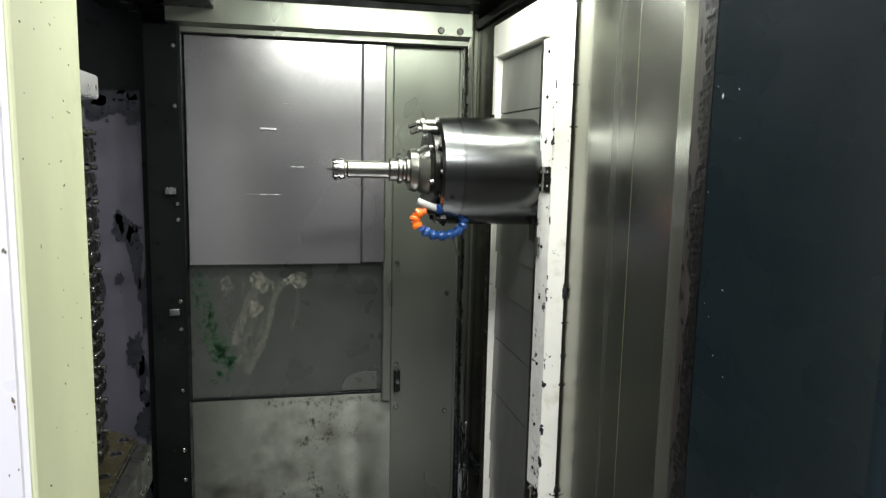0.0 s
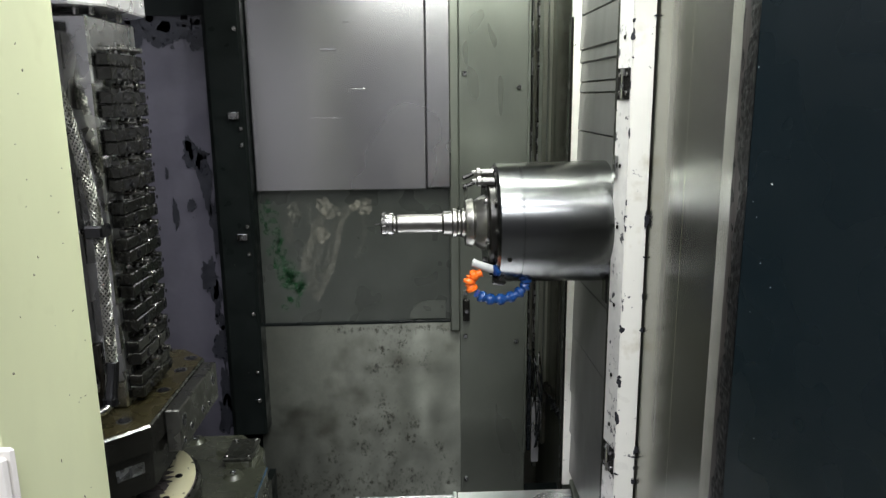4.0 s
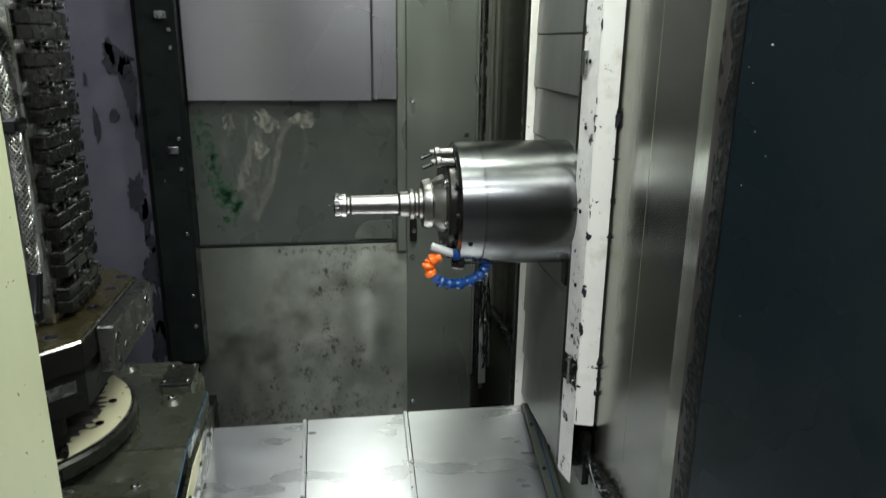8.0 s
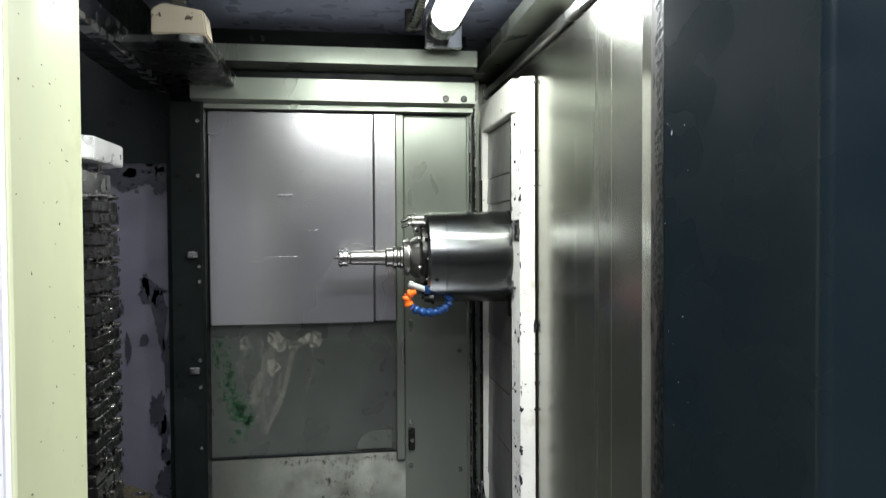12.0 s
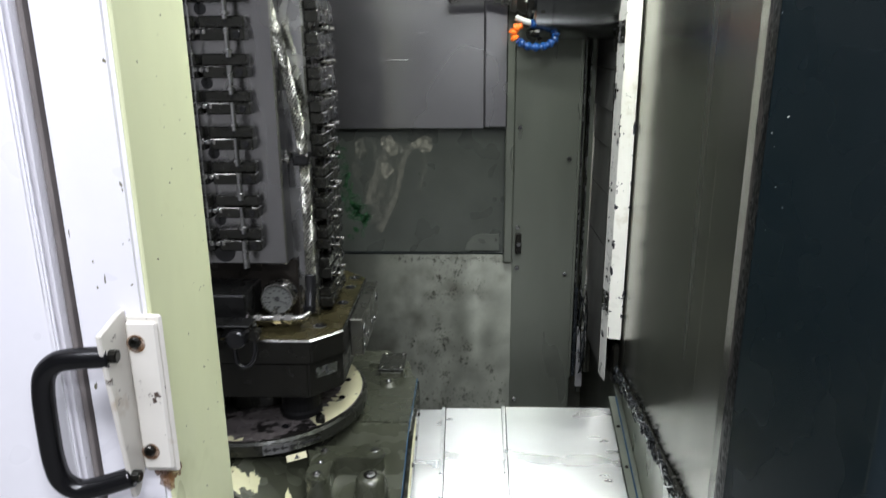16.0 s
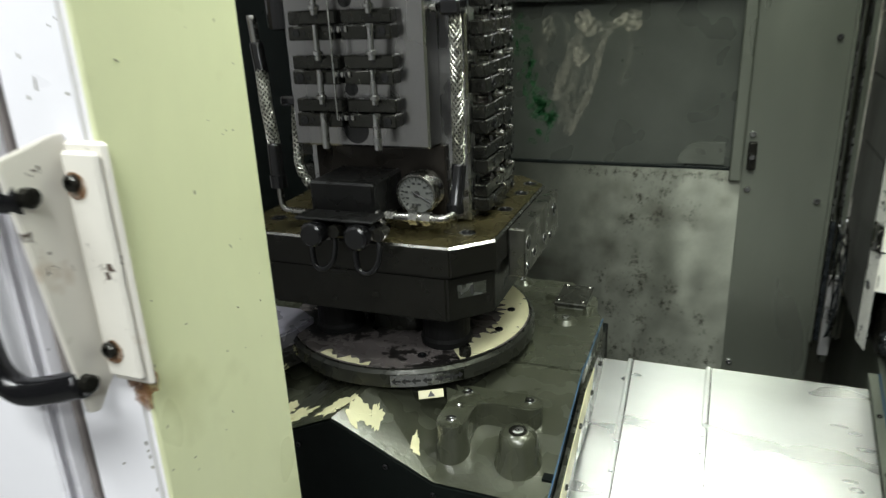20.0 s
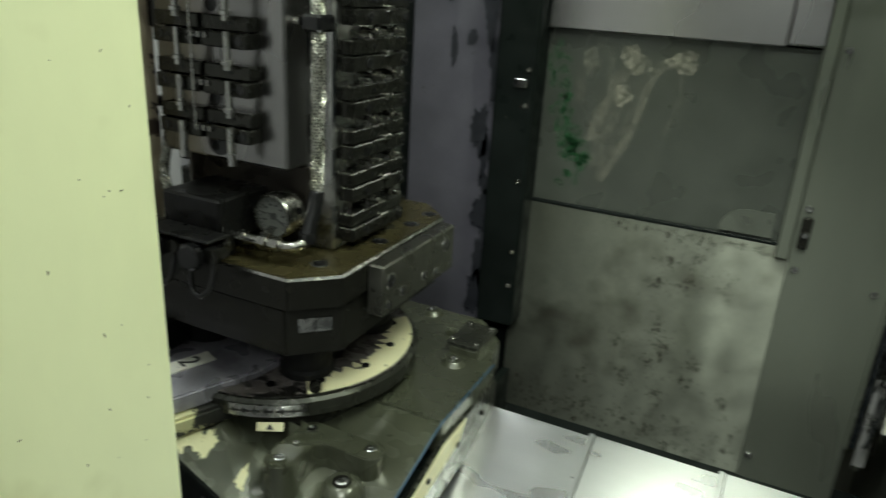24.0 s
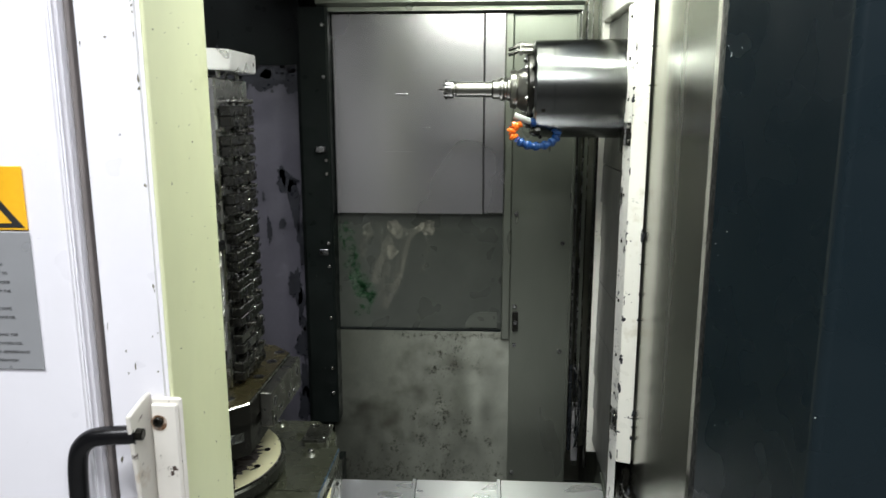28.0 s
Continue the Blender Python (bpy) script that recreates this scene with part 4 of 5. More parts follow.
yh = SY - 0.06
loop = []
for k in range(12):
    a = radians(108 - 24 * k)
    loop.append((0.022 + 0.055 * math.cos(a), yh - 0.02 + 0.02 * math.cos(a), SZ - 0.116 + 0.032 * math.sin(a)))
beads(loop, 0.0122, BLUEP, "hose_link")
beads([(-0.034, yh - 0.02, SZ - 0.128), (-0.043, yh - 0.02, SZ - 0.112), (-0.040, yh - 0.02, SZ - 0.098), (-0.018, yh - 0.02, SZ - 0.090)], 0.0125, ORANGE, "hose_elbow")
part("nozzle", tube([(0.008, yh - 0.02, SZ - 0.084), (-0.014, yh - 0.02, SZ - 0.077), (-0.036, yh - 0.02, SZ - 0.068)], 0.0085, 12), GREYP, head, "grey plastic nozzle", smooth=True)
part("hose_root", lathe([(0.012, 0.014), (0.0, 0.014), (-0.012, 0.011), (-0.012, 0)], (0.018, yh - 0.005, SZ - 0.108), "x", 12), IRON, head)
# way cover round the head travels with the column
for z0, z1, dx in ((0.40, 0.52, 0.004), (0.52, 0.64, 0.002), (0.64, 0.80, 0.0), (0.80, 0.96, 0.002), (0.96, 1.10, 0.004), (1.10, 1.21, 0.003), (1.21, 1.33, 0.0), (1.33, 1.42, 0.002), (1.42, 1.445, 0.003), (1.445, 1.49, 0.004), (1.49, 1.52, 0.002), (1.52, 1.60, 0.001), (1.60, 1.75, 0.003)):
    part("cover_slat", prism([(0.266 + dx, z0), (0.258 + dx, z0 + 0.003), (0.261 + dx, z1 - 0.001), (0.272, z1 - 0.001)], "y", -0.184, 0.172), WAYC, column)
BASE[head.name] = Vector((0.14, -0.09, 1.403))
head.location, head.scale = BASE[head.name], (1.03, 1.013, 1.013)
# paint specks on the navy door's inner side
g = random.Random(3)
for k in range(60):
    s = g.random()
    x, y = 0.256 + 0.056 * s, -1.240 - 0.275 * s
    z = g.uniform(0.55, 1.75)
    bm = lathe([(0, 0.0006 + 0.0017 * g.random() ** 3), (-0.0006, 0.0004)], (0, 0, 0), "x", 6)
    bmesh.ops.transform(bm, matrix=pose(x, y, z, g.uniform(0, 180)) @ Matrix.Diagonal((1, 1, g.uniform(1, 2.6), 1)), verts=bm.verts)
    part("paint_speck", bm, SCUFF, rdoor)

from mathutils.bvhtree import BVHTree

# ---- table: saddle casting, pallet, fixture (modelled at the travel's zero) ----
saddle = thing("table_saddle", (-0.5, -0.58, 0.0), "oily olive cast table base with flaked cream paint", "machine table")
part("casting", prism([(-1.05, -0.60), (-0.196, -0.60), (-0.192, -0.58), (-0.192, -0.345), (-0.215, -0.30), (-0.222, -0.235), (-0.30, -0.15), (-1.05, -0.15)], "z", 0.385, 0.458, 0.004), CAST, saddle, "oily casting top")
bm = bmesh.new()
u0, u1, u2, u3, top, d0, d1, tip, d2, d3 = [bm.verts.new(v) for v in ((-1.05, -0.601, 0.455), (-0.68, -0.601, 0.455), (-0.46, -0.601, 0.455), (-0.196, -0.601, 0.455), (-0.563, -0.800, 0.478), (-1.05, -0.906, 0.330), (-0.75, -0.906, 0.393), (-0.596, -0.906, 0.464), (-0.400, -0.906, 0.368), (-0.196, -0.906, 0.366))]
for f in ((u0, d0, d1, u1), (u1, d1, tip), (u1, tip, top), (top, tip, d2), (top, d2, u2), (u2, d2, d3, u3), (u1, top, u2)):
    bm.faces.new(f)
bmesh.ops.recalc_face_normals(bm, faces=bm.faces)
slope = BVHTree.FromBMesh(bm)
part("front_slope", bm, CAST, saddle, "ridged sloping front")
for k, (cx, cy, rx, ry, turn) in enumerate(((-0.612, -0.880, 0.030, 0.016, 20), (-0.575, -0.872, 0.034, 0.020, -20), (-0.548, -0.862, 0.022, 0.017, 30), (-0.532, -0.850, 0.010, 0.026, 10), (-0.583, -0.850, 0.018, 0.018, 0), (-0.456, -0.848, 0.006, 0.016, 12), (-0.449, -0.868, 0.009, 0.014, 20), (-0.70, -0.865, 0.045, 0.028, 15), (-0.735, -0.83, 0.022, 0.015, 0), (-0.80, -0.86, 0.04, 0.02, 10))):
    bm = bmesh.new()
    rim = []
    for i, r in enumerate(ragged(500 + k, 0.45, 60)):
        a = 2 * math.pi * i / 60
        p = Matrix.Rotation(radians(turn), 3, "Z") @ Vector((rx * r * math.cos(a), ry * r * math.sin(a), 0))
        h = slope.ray_cast((cx + p.x, cy + p.y, 1.0), (0, 0, -1))[0]
        rim.append(bm.verts.new((cx + p.x, cy + p.y, (h.z if h else 0.42) + 0.0015)))
    h = slope.ray_cast((cx, cy, 1.0), (0, 0, -1))[0]
    mid = bm.verts.new((cx, cy, (h.z if h else 0.42) + 0.002))
    for i in range(60):
        bm.faces.new((mid, rim[i], rim[(i + 1) % 60]))
    part("paint_flake", bm, CREAM, saddle, "remnant of cream paint")
part("apron", prism([(-1.05, 0.326), (-0.75, 0.389), (-0.596, 0.460), (-0.400, 0.364), (-0.196, 0.362), (-0.196, -0.45), (-1.05, -0.45)], "y", -0.910, -0.86), DARK, saddle, "dark front apron sheet")
for x, z in ((-0.67, 0.395), (-0.49, 0.385), (-0.40, 0.345), (-0.225, 0.345), (-0.225, 0.29)):
    bolt(saddle, (x, -0.910, z), "-y", 0.006, 0.004, BLACK)
part("skirt", box(-0.215, -0.197, -0.859, -0.22, -0.2, 0.385), DARK, saddle)
part("wiper", prism([(-0.905, 0.24), (-0.905, 0.330), (-0.60, 0.418), (-0.335, 0.418), (-0.335, 0.30), (-0.70, 0.30)], "x", -0.1955, -0.186, 0.002), RIMD, saddle, "dark wiper edge with screws")
part("wiper_paint", prism([(-0.903, 0.275), (-0.903, 0.326), (-0.60, 0.414), (-0.50, 0.414), (-0.53, 0.375), (-0.66, 0.350), (-0.72, 0.325)], "x", -0.186, -0.1845), CREAM, saddle, "cream paint left on the wiper")
part("edge_sealant", tube([(-0.196, -0.904, 0.368), (-0.1955, -0.80, 0.398), (-0.1950, -0.68, 0.433), (-0.1940, -0.60, 0.4565), (-0.1920, -0.55, 0.459), (-0.1920, -0.35, 0.459)], 0.0016, 8), BLUELINE, saddle, "blue sealant line")
for y in (-0.80, -0.668, -0.54, -0.41):
    bolt(saddle, (-0.1845 if y < -0.5 else -0.186, y, 0.330 if y < -0.7 else 0.375), "x", 0.006, 0.005, IRON)
DC = (-0.585, -0.545)
dk = part("turntable", lathe([(0.432, 0.0), (0.432, 0.226), (0.476, 0.228), (0.480, 0.262), (0.484, 0.271), (0.512, 0.271), (0.518, 0.265), (0.520, 0.0)], (*DC, 0), "z", 72), RIMD, saddle, "round dark turntable rim", smooth=True)
sharp(dk)
part("turntable_top", lathe([(0.520, 0.262), (0.5215, 0.262), (0.5215, 0)], (*DC, 0), "z", 60), TTOP, saddle, "worn painted turntable top")
edge = [(0.2585, a) for a in range(-46, 50, 3)] + [(0.203 + 0.012 * math.sin(a * 0.9) + 0.008 * math.sin(a * 2.3) + 0.006 * math.sin(a * 5.1), a) for a in range(48, -46, -2)]
part("turntable_paint", prism([(DC[0] + r * math.cos(radians(a)), DC[1] + r * math.sin(radians(a))) for r, a in edge], "z", 0.5215, 0.5230), CREAMT, saddle, "cream painted sector with flaked edge")
edge = [(0.2585, a) for a in range(-112, -84, 2)] + [(0.246 + 0.007 * math.sin(a * 1.1) + 0.008 * math.sin(a * 2.7), a) for a in range(-86, -114, -2)]
part("turntable_paint", prism([(DC[0] + r * math.cos(radians(a)), DC[1] + r * math.sin(radians(a))) for r, a in edge], "z", 0.5215, 0.5230), CREAMT, saddle, "cream painted remnant")
part("hub", lathe([(0.5215, 0.105), (0.604, 0.105)], (*DC, 0), "z", 40), RIMD, saddle, "black hub")
for x, y in ((-0.461, -0.655), (-0.461, -0.43), (-0.705, -0.43), (-0.705, -0.655)):
    part("cone_foot", lathe([(0.5215, 0.052), (0.534, 0.053), (0.540, 0.048), (0.605, 0.048)], (x, y, 0), "z", 28), FOOTM, saddle, "black cone foot")
for a in (-62, -38, -12, 14, 40):
    bolt(saddle, (DC[0] + 0.220 * math.cos(radians(a)), DC[1] + 0.220 * math.sin(radians(a)), 0.522), "z", 0.009, 0.004, BLACK)
part("stop_pin", lathe([(0, 0.012), (0.018, 0.012), (0.022, 0.006), (0.022, 0)], (-0.402, -0.712, 0.518), "z", 12), IRON, saddle)
sc = part("index_scale", prism([(DC[0] + r * math.cos(radians(a)), DC[1] + r * math.sin(radians(a))) for r, aa in ((0.2735, range(-76, -44, 3)), (0.270, range(-46, -78, -3))) for a in aa], "z", 0.4865, 0.5105), MIDIRON, saddle, "engraved scale strip with arrows")
for k, a in enumerate((-73.5, -69.5, -65.5, -61, -56.5, -52.5, -48.5)):
    u = Vector((math.cos(radians(a)), math.sin(radians(a)), 0))
    v = Vector((-u.y, u.x, 0))
    c = Vector((*DC, 0.4985)) + u * 0.2742
    s = 1 if k > 3 else -1
    bm = bmesh.new()
    f = [bm.verts.new(c + v * (s * dx) + Vector((0, 0, dz))) for dx, dz in ((0.010, 0), (0.002, 0.007), (0.002, 0.002), (-0.008, 0.002), (-0.008, -0.002), (0.002, -0.002), (0.002, -0.007))]
    bm.faces.new(f)
    part("arrow", bm, INK, sc)
im = box(-0.024, 0.024, -0.004, 0.0, -0.008, 0.008, 0.001)
bmesh.ops.transform(im, matrix=pose(-0.447, -0.786, 0.470, -35, 0, 29), verts=im.verts)
im = part("index_mark", im, CREAMT, saddle, "small cream pointer plate")
bm = bmesh.new()
bm.faces.new([bm.verts.new(pose(-0.447, -0.786, 0.470, -35, 0, 29) @ Vector((x, -0.0046, z))) for x, z in ((-0.007, -0.005), (0.007, -0.005), (0.0, 0.006))])
part("pointer", bm, INK, im)
for at, bt, wd in (((-0.410, -0.745), (-0.372, -0.705), 0.02), ((-0.425, -0.760), (-0.330, -0.716), 0.012)):
    bm = bmesh.new()
    a, q = Vector((*at, 0.474)), Vector((*bt, 0.424))
    n = Vector((-(q - a).y, (q - a).x, 0)).normalized() * wd
    v = [bm.verts.new(p) for p in (a, q, a + n - Vector((0, 0, 0.042)), a - n - Vector((0, 0, 0.042)))]
    for f in ((0, 1, 2), (0, 3, 1), (0, 2, 3), (1, 3, 2)):
        bm.faces.new([v[i] for i in f])
    bmesh.ops.recalc_face_normals(bm, faces=bm.faces)
    part("gusset", bm, CAST, saddle)
# raised T-shaped lug with bolts on the casting


def arc(cx, cy, r, a, b):
    return [(cx + r * math.cos(radians(a + (b - a) * i / 8)), cy + r * math.sin(radians(a + (b - a) * i / 8))) for i in range(9)]


lug = part("lug", prism(arc(-0.389, -0.834, 0.027, 180, 360) + arc(-0.340, -0.785, 0.022, 180, 90) + arc(-0.267, -0.738, 0.025, -90, 90) + arc(-0.389, -0.739, 0.027, 90, 180), "z", 0.372, 0.4565, 0.007), CAST, saddle, "raised L-shaped cast lug")
sharp(part("lug_pillar", lathe([(0.360, 0.040), (0.385, 0.033), (0.43, 0.0285), (0.448, 0.026), (0.4555, 0.021)], (-0.389, -0.832, 0), "z", 24), CAST, lug, smooth=True))
for x, y in ((-0.267, -0.735), (-0.389, -0.834), (-0.390, -0.738), (-0.390, -0.786)):
    bolt(lug, (x, y, 0.4560), "z", 0.010 if y != -0.786 else 0.005, 0.004, MIDIRON)
    part("bolt_seat", lathe([(0.4555, 0.0155), (0.4570, 0.0150), (0.4570, 0.0)], (x, y, 0), "z", 18), CAST, lug) if y != -0.786 else None
ps = part("boss", lathe([(0.345, 0.062), (0.375, 0.047), (0.40, 0.041), (0.430, 0.037), (0.443, 0.033), (0.450, 0.026), (0.453, 0.017), (0.453, 0)], (-0.266, -0.824, 0), "z", 24), CAST, saddle, "round cast boss", smooth=True)
bolt(ps, (-0.266, -0.828, 0.452), "z", 0.011, 0.004, MIDIRON)
part("bolt_seat", lathe([(0.4525, 0.0165), (0.4540, 0.016), (0.4540, 0.0)], (-0.266, -0.828, 0), "z", 18), IRON, ps)
br = part("end_bracket", box(-0.306, -0.234, -0.345, -0.235, 0.450, 0.478, 0.006), CAST, saddle, "bolted bracket near the casting's corner")
part("bracket_plate", box(-0.308, -0.232, -0.347, -0.233, 0.478, 0.487, 0.002), RIMD, br)
for x, y in ((-0.299, -0.335), (-0.242, -0.335), (-0.295, -0.245), (-0.241, -0.245)):
    bolt(br, (x, y, 0.487), "z", 0.006, 0.005, CHROME)
for x, y in ((-0.272, -0.385), (-0.425, -0.185)):
    bs_ = part("corner_boss", lathe([(0.455, 0.030), (0.464, 0.022), (0.468, 0.018), (0.468, 0)], (x, y, 0), "z", 20), CAST, saddle, smooth=True)
    sharp(bs_)
    bolt(bs_, (x, y, 0.468), "z", 0.009, 0.004, MIDIRON)
part("corner_rib", prism([(-0.345, 0.452), (-0.345, 0.472), (-0.25, 0.463), (-0.225, 0.452)], "y", -0.275, -0.262, 0.002), CAST, br)

pallet = thing("pallet", (-0.508, -0.597, 0.62), "octagonal dark steel machine pallet with an oil-stained top", "pallet")


def octo(x0, x1, y0, y1, c):
    return [(x0 + c, y0), (x1 - c, y0), (x1, y0 + c), (x1, y1 - c), (x1 - c, y1), (x0 + c, y1), (x0, y1 - c), (x0, y0 + c)]


part("top_plate", prism(octo(-0.842, -0.330, -0.797, -0.290, 0.064), "z", 0.715, 0.772, 0.003), IRON, pallet, "dark top plate")
part("oil_film", prism(octo(-0.838, -0.334, -0.793, -0.294, 0.064), "z", 0.7722, 0.7750), BRASSY, pallet, "oil-browned top face")
# bevel in brighter metal, painting the highlight along the plate's rim
bm = bmesh.new()
inn = [[bm.verts.new((x, y, z)) for x, y in octo(-0.8425 + q, -0.3295 - q, -0.7975 + q, -0.2895 - q, 0.064)] for q, z in ((0.0, 0.7690), (0.0036, 0.7728))]
for i in range(8):
    bm.faces.new((inn[0][i], inn[0][(i + 1) % 8], inn[1][(i + 1) % 8], inn[1][i]))
part("highlight_edge", bm, CHROME, pallet, "brighter metal edge standing in for the rim's highlight")
part("under_plate", prism(octo(-0.835, -0.337, -0.790, -0.297, 0.068), "z", 0.626, 0.714, 0.004), IRON, pallet, "dark lower body")
# inset black body added where the gap under the pallet lies in shade
part("under_fill", prism(octo(-0.76, -0.41, -0.72, -0.37, 0.09), "z", 0.606, 0.6258, 0.004), FOOTM, pallet, "black inset body added in the shade under the pallet")
lb = part("locator_block", box(-0.330, -0.297, -0.655, -0.370, 0.672, 0.768, 0.003), WORNST, pallet, "grey edge locator block")
for y, z, r in ((-0.665, 0.735, 0.013), (-0.44, 0.735, 0.013), (-0.62, 0.70, 0.008), (-0.535, 0.70, 0.008), (-0.67, 0.69, 0.007), (-0.48, 0.69, 0.007)):
    bolt(lb, (-0.297, y + 0.035, z), "x", r, 0.002, BLACK)
    part("bolt_seat", lathe([(0.0, r * 1.25), (0.0008, r * 1.25)], (-0.297, y + 0.035, z), "x", 20), MIDIRON, lb)
for x, y in ((-0.388, -0.715), (-0.785, -0.72), (-0.362, -0.56), (-0.362, -0.44), (-0.362, -0.36)):
    bolt(pallet, (x, y, 0.775), "z", 0.012, 0.002, BLACK)
    part("bolt_seat", lathe([(0.7745, 0.016), (0.7757, 0.016)], (x, y, 0), "z", 20), MIDIRON, pallet)
tg = part("tag_plate", prism([(-0.390, -0.7745), (-0.350, -0.7345), (-0.3485, -0.736), (-0.3885, -0.776)], "z", 0.670, 0.695), MIDIRON, pallet, "small riveted tag")
part("tag_mark", prism([(-0.3715, -0.7575), (-0.3675, -0.7535), (-0.3667, -0.7543), (-0.3707, -0.7583)], "z", 0.674, 0.692), INK, tg)

tomb = thing("fixture_tower", (-0.54, -0.56, 0.775), "tall steel workholding tower with rows of clamps and hydraulic hoses", "fixture")
TX0, TX1, TY0, TY1 = -0.735, -0.401, -0.655, -0.420
part("core", box(TX0, TX1, TY0, TY1, 0.776, 1.575, 0.004), MIDIRON, tomb, "grey machined core")
part("cap", prism(octo(TX0 - 0.02, TX1 + 0.035, TY0 - 0.035, TY1 + 0.03, 0.05), "z", 1.590, 1.640, 0.003), CAPM, tomb, "pale cap plate")
for x in (-0.66, -0.43, -0.40):
    for y in (-0.63, -0.5):
        part("cap_stud", lathe([(1.575, 0.006), (1.592, 0.006)], (x, y, 0), "z", 10), CHROME, tomb)
pl = part("front_plate", box(-0.727, -0.453, -0.715, TY0, 0.925, 1.545, 0.004), ALU, tomb, "bright face plate")
part("plate_notch", lathe([(-0.0005, 0.0), (-0.0005, 0.025), (0.02, 0.025)], (-0.597, -0.715, 0.956), "y", 24), BLACK, pl)


def front_clamp(z, row):
    """One row of double bars with end bolts, a serrated jaw between them and tie rods below."""
    for x, s in ((-0.653, -1), (-0.549, 1)):
        lo_ = part("clamp_bar", box(x - 0.047, x + 0.047, -0.746, -0.7125, z - 0.025, z - 0.001, 0.002), CLAMP, tomb)
        up_ = part("clamp_bar", box(x - 0.049, x + 0.046, -0.739, -0.7125, z + 0.0005, z + 0.024, 0.002), CLAMP, tomb)
        bolt(lo_, (x + s * 0.031, -0.746, z - 0.013), "-y", 0.0078, 0.002, BLACK)
        bolt(lo_, (x + s * 0.015, -0.746, z - 0.013), "-y", 0.004, 0.0015, BLACK)
        bolt(up_, (x + 0.008, -0.739, z + 0.013), "-y", 0.0032, 0.0012, BLACK)
        xr = x + 0.012
        rd = part("tie_rod", lathe([(z - 0.058, 0.0), (z - 0.058, 0.0062), (z - 0.050, 0.0062), (z - 0.049, 0.0095), (z - 0.043, 0.0095), (z - 0.042, 0.0055), (z + 0.001, 0.0055)] if row else [(z - 0.062, 0.0), (z - 0.062, 0.007), (z + 0.001, 0.007)], (xr, -0.7515, 0), "z", 12), MIDIRON, tomb, smooth=True)
        sharp(rd)
    jw = part("serrated_jaw", box(-0.617, -0.583, -0.7475, -0.7150, z - 0.011, z - 0.004, 0.001), MIDIRON, tomb)
    for k in range(5):
        part("tooth", box(-0.614 + 0.007 * k, -0.610 + 0.007 * k, -0.7495, -0.7475, z - 0.012, z - 0.003), (CHROME, BLACK)[k % 2], jw)
    if row % 2:
        part("plate_hole", lathe([(-0.0006, 0.0), (-0.0006, 0.013), (0.01, 0.013)], (-0.600, -0.715, z - 0.036), "y", 20), BLACK, pl)


# dark sheet over the core: shade below the face plate, put in as colour
part("core_shade", box(-0.715, -0.445, -0.668, TY0, 0.777, 0.923, 0.002), SHADEB, tomb, "dark brown sheet painting the shade and reflection under the face plate")
for k in range(8):
    front_clamp(0.991 + 0.0752 * k, k)
part("long_rod", tube([(-0.614, -0.7495, 0.98), (-0.614, -0.7495, 1.52)], 0.0020, 8, steps=1), MIDIRON, tomb)
for k in range(10):
    z = 0.812 + 0.0735 * k
    for y0, y1 in ((-0.640, -0.5335), (-0.5305, -0.462)):
        lo_ = part("side_clamp", box(TX1, TX1 + 0.030, y0, y1, z - 0.019, z + 0.0065, 0.002), CLAMP, tomb)
        up_ = part("side_clamp", box(TX1, TX1 + 0.027, y0, y1, z + 0.0080, z + 0.0320, 0.002), CLAMP, tomb)
        yb = -0.596 if y0 < -0.6 else -0.476
        bolt(lo_, (TX1 + 0.030, yb, z - 0.006), "x", 0.0085, 0.0025, BLACK)
        bolt(up_, (TX1 + 0.027, yb + 0.022, z + 0.020), "x", 0.0045, 0.0015, BLACK)
        ys = -0.566 if y0 < -0.6 else -0.498
        st = part("side_stud", lathe([(0.0, 0.0055), (0.018, 0.0055), (0.019, 0.0090), (0.026, 0.0090), (0.0265, 0.006), (0.040, 0.0055), (0.040, 0)], (TX1, ys, z + 0.0435), "x", 12), CHROME, tomb, smooth=True)
        sharp(st)
        part("stud_pin", lathe([(z + 0.030, 0.004), (z + 0.056, 0.004)], (TX1 + 0.014, ys, 0), "z", 8), MIDIRON, st)
    jw = part("serrated_jaw", box(TX1 + 0.024, TX1 + 0.034, -0.543, -0.521, z + 0.002, z + 0.012, 0.002), CHROME, tomb)
    part("jaw_slot", box(TX1 + 0.0335, TX1 + 0.0345, -0.5335, -0.5305, z + 0.003, z + 0.011), BLACK, jw)
for k in range(13):
    z = 0.85 + 0.055 * k
    part("side_block", box(TX0 - 0.036, TX0, -0.640, -0.470, z - 0.020, z + 0.020, 0.003), CLAMP, tomb)
# hoses, clips, gauge and manifold
hz = part("hose", tube([(-0.470, -0.690, 1.535), (-0.462, -0.700, 1.49), (-0.435, -0.690, 1.36), (-0.413, -0.684, 1.20), (-0.408, -0.690, 1.05), (-0.408, -0.695, 0.89)], 0.0096, 14, steps=10), HOSEC, tomb, "braided steel hose", smooth=True)
part("weave", weave([(-0.470, -0.690, 1.535), (-0.462, -0.700, 1.49), (-0.435, -0.690, 1.36), (-0.413, -0.684, 1.20), (-0.408, -0.690, 1.05), (-0.408, -0.695, 0.89)], 0.0096, 8, 0.082, 0.0018), BRAID, hz)
part("hose_end", tube([(-0.408, -0.694, 0.895), (-0.408, -0.705, 0.86), (-0.408, -0.722, 0.822)], 0.013, 14), BLACK, tomb, smooth=True)
part("hose_collar", lathe([(-0.008, 0.0155), (0.008, 0.0155), (0.008, 0)], (-0.408, -0.722, 0.822), "z", 12), BLACK, tomb)
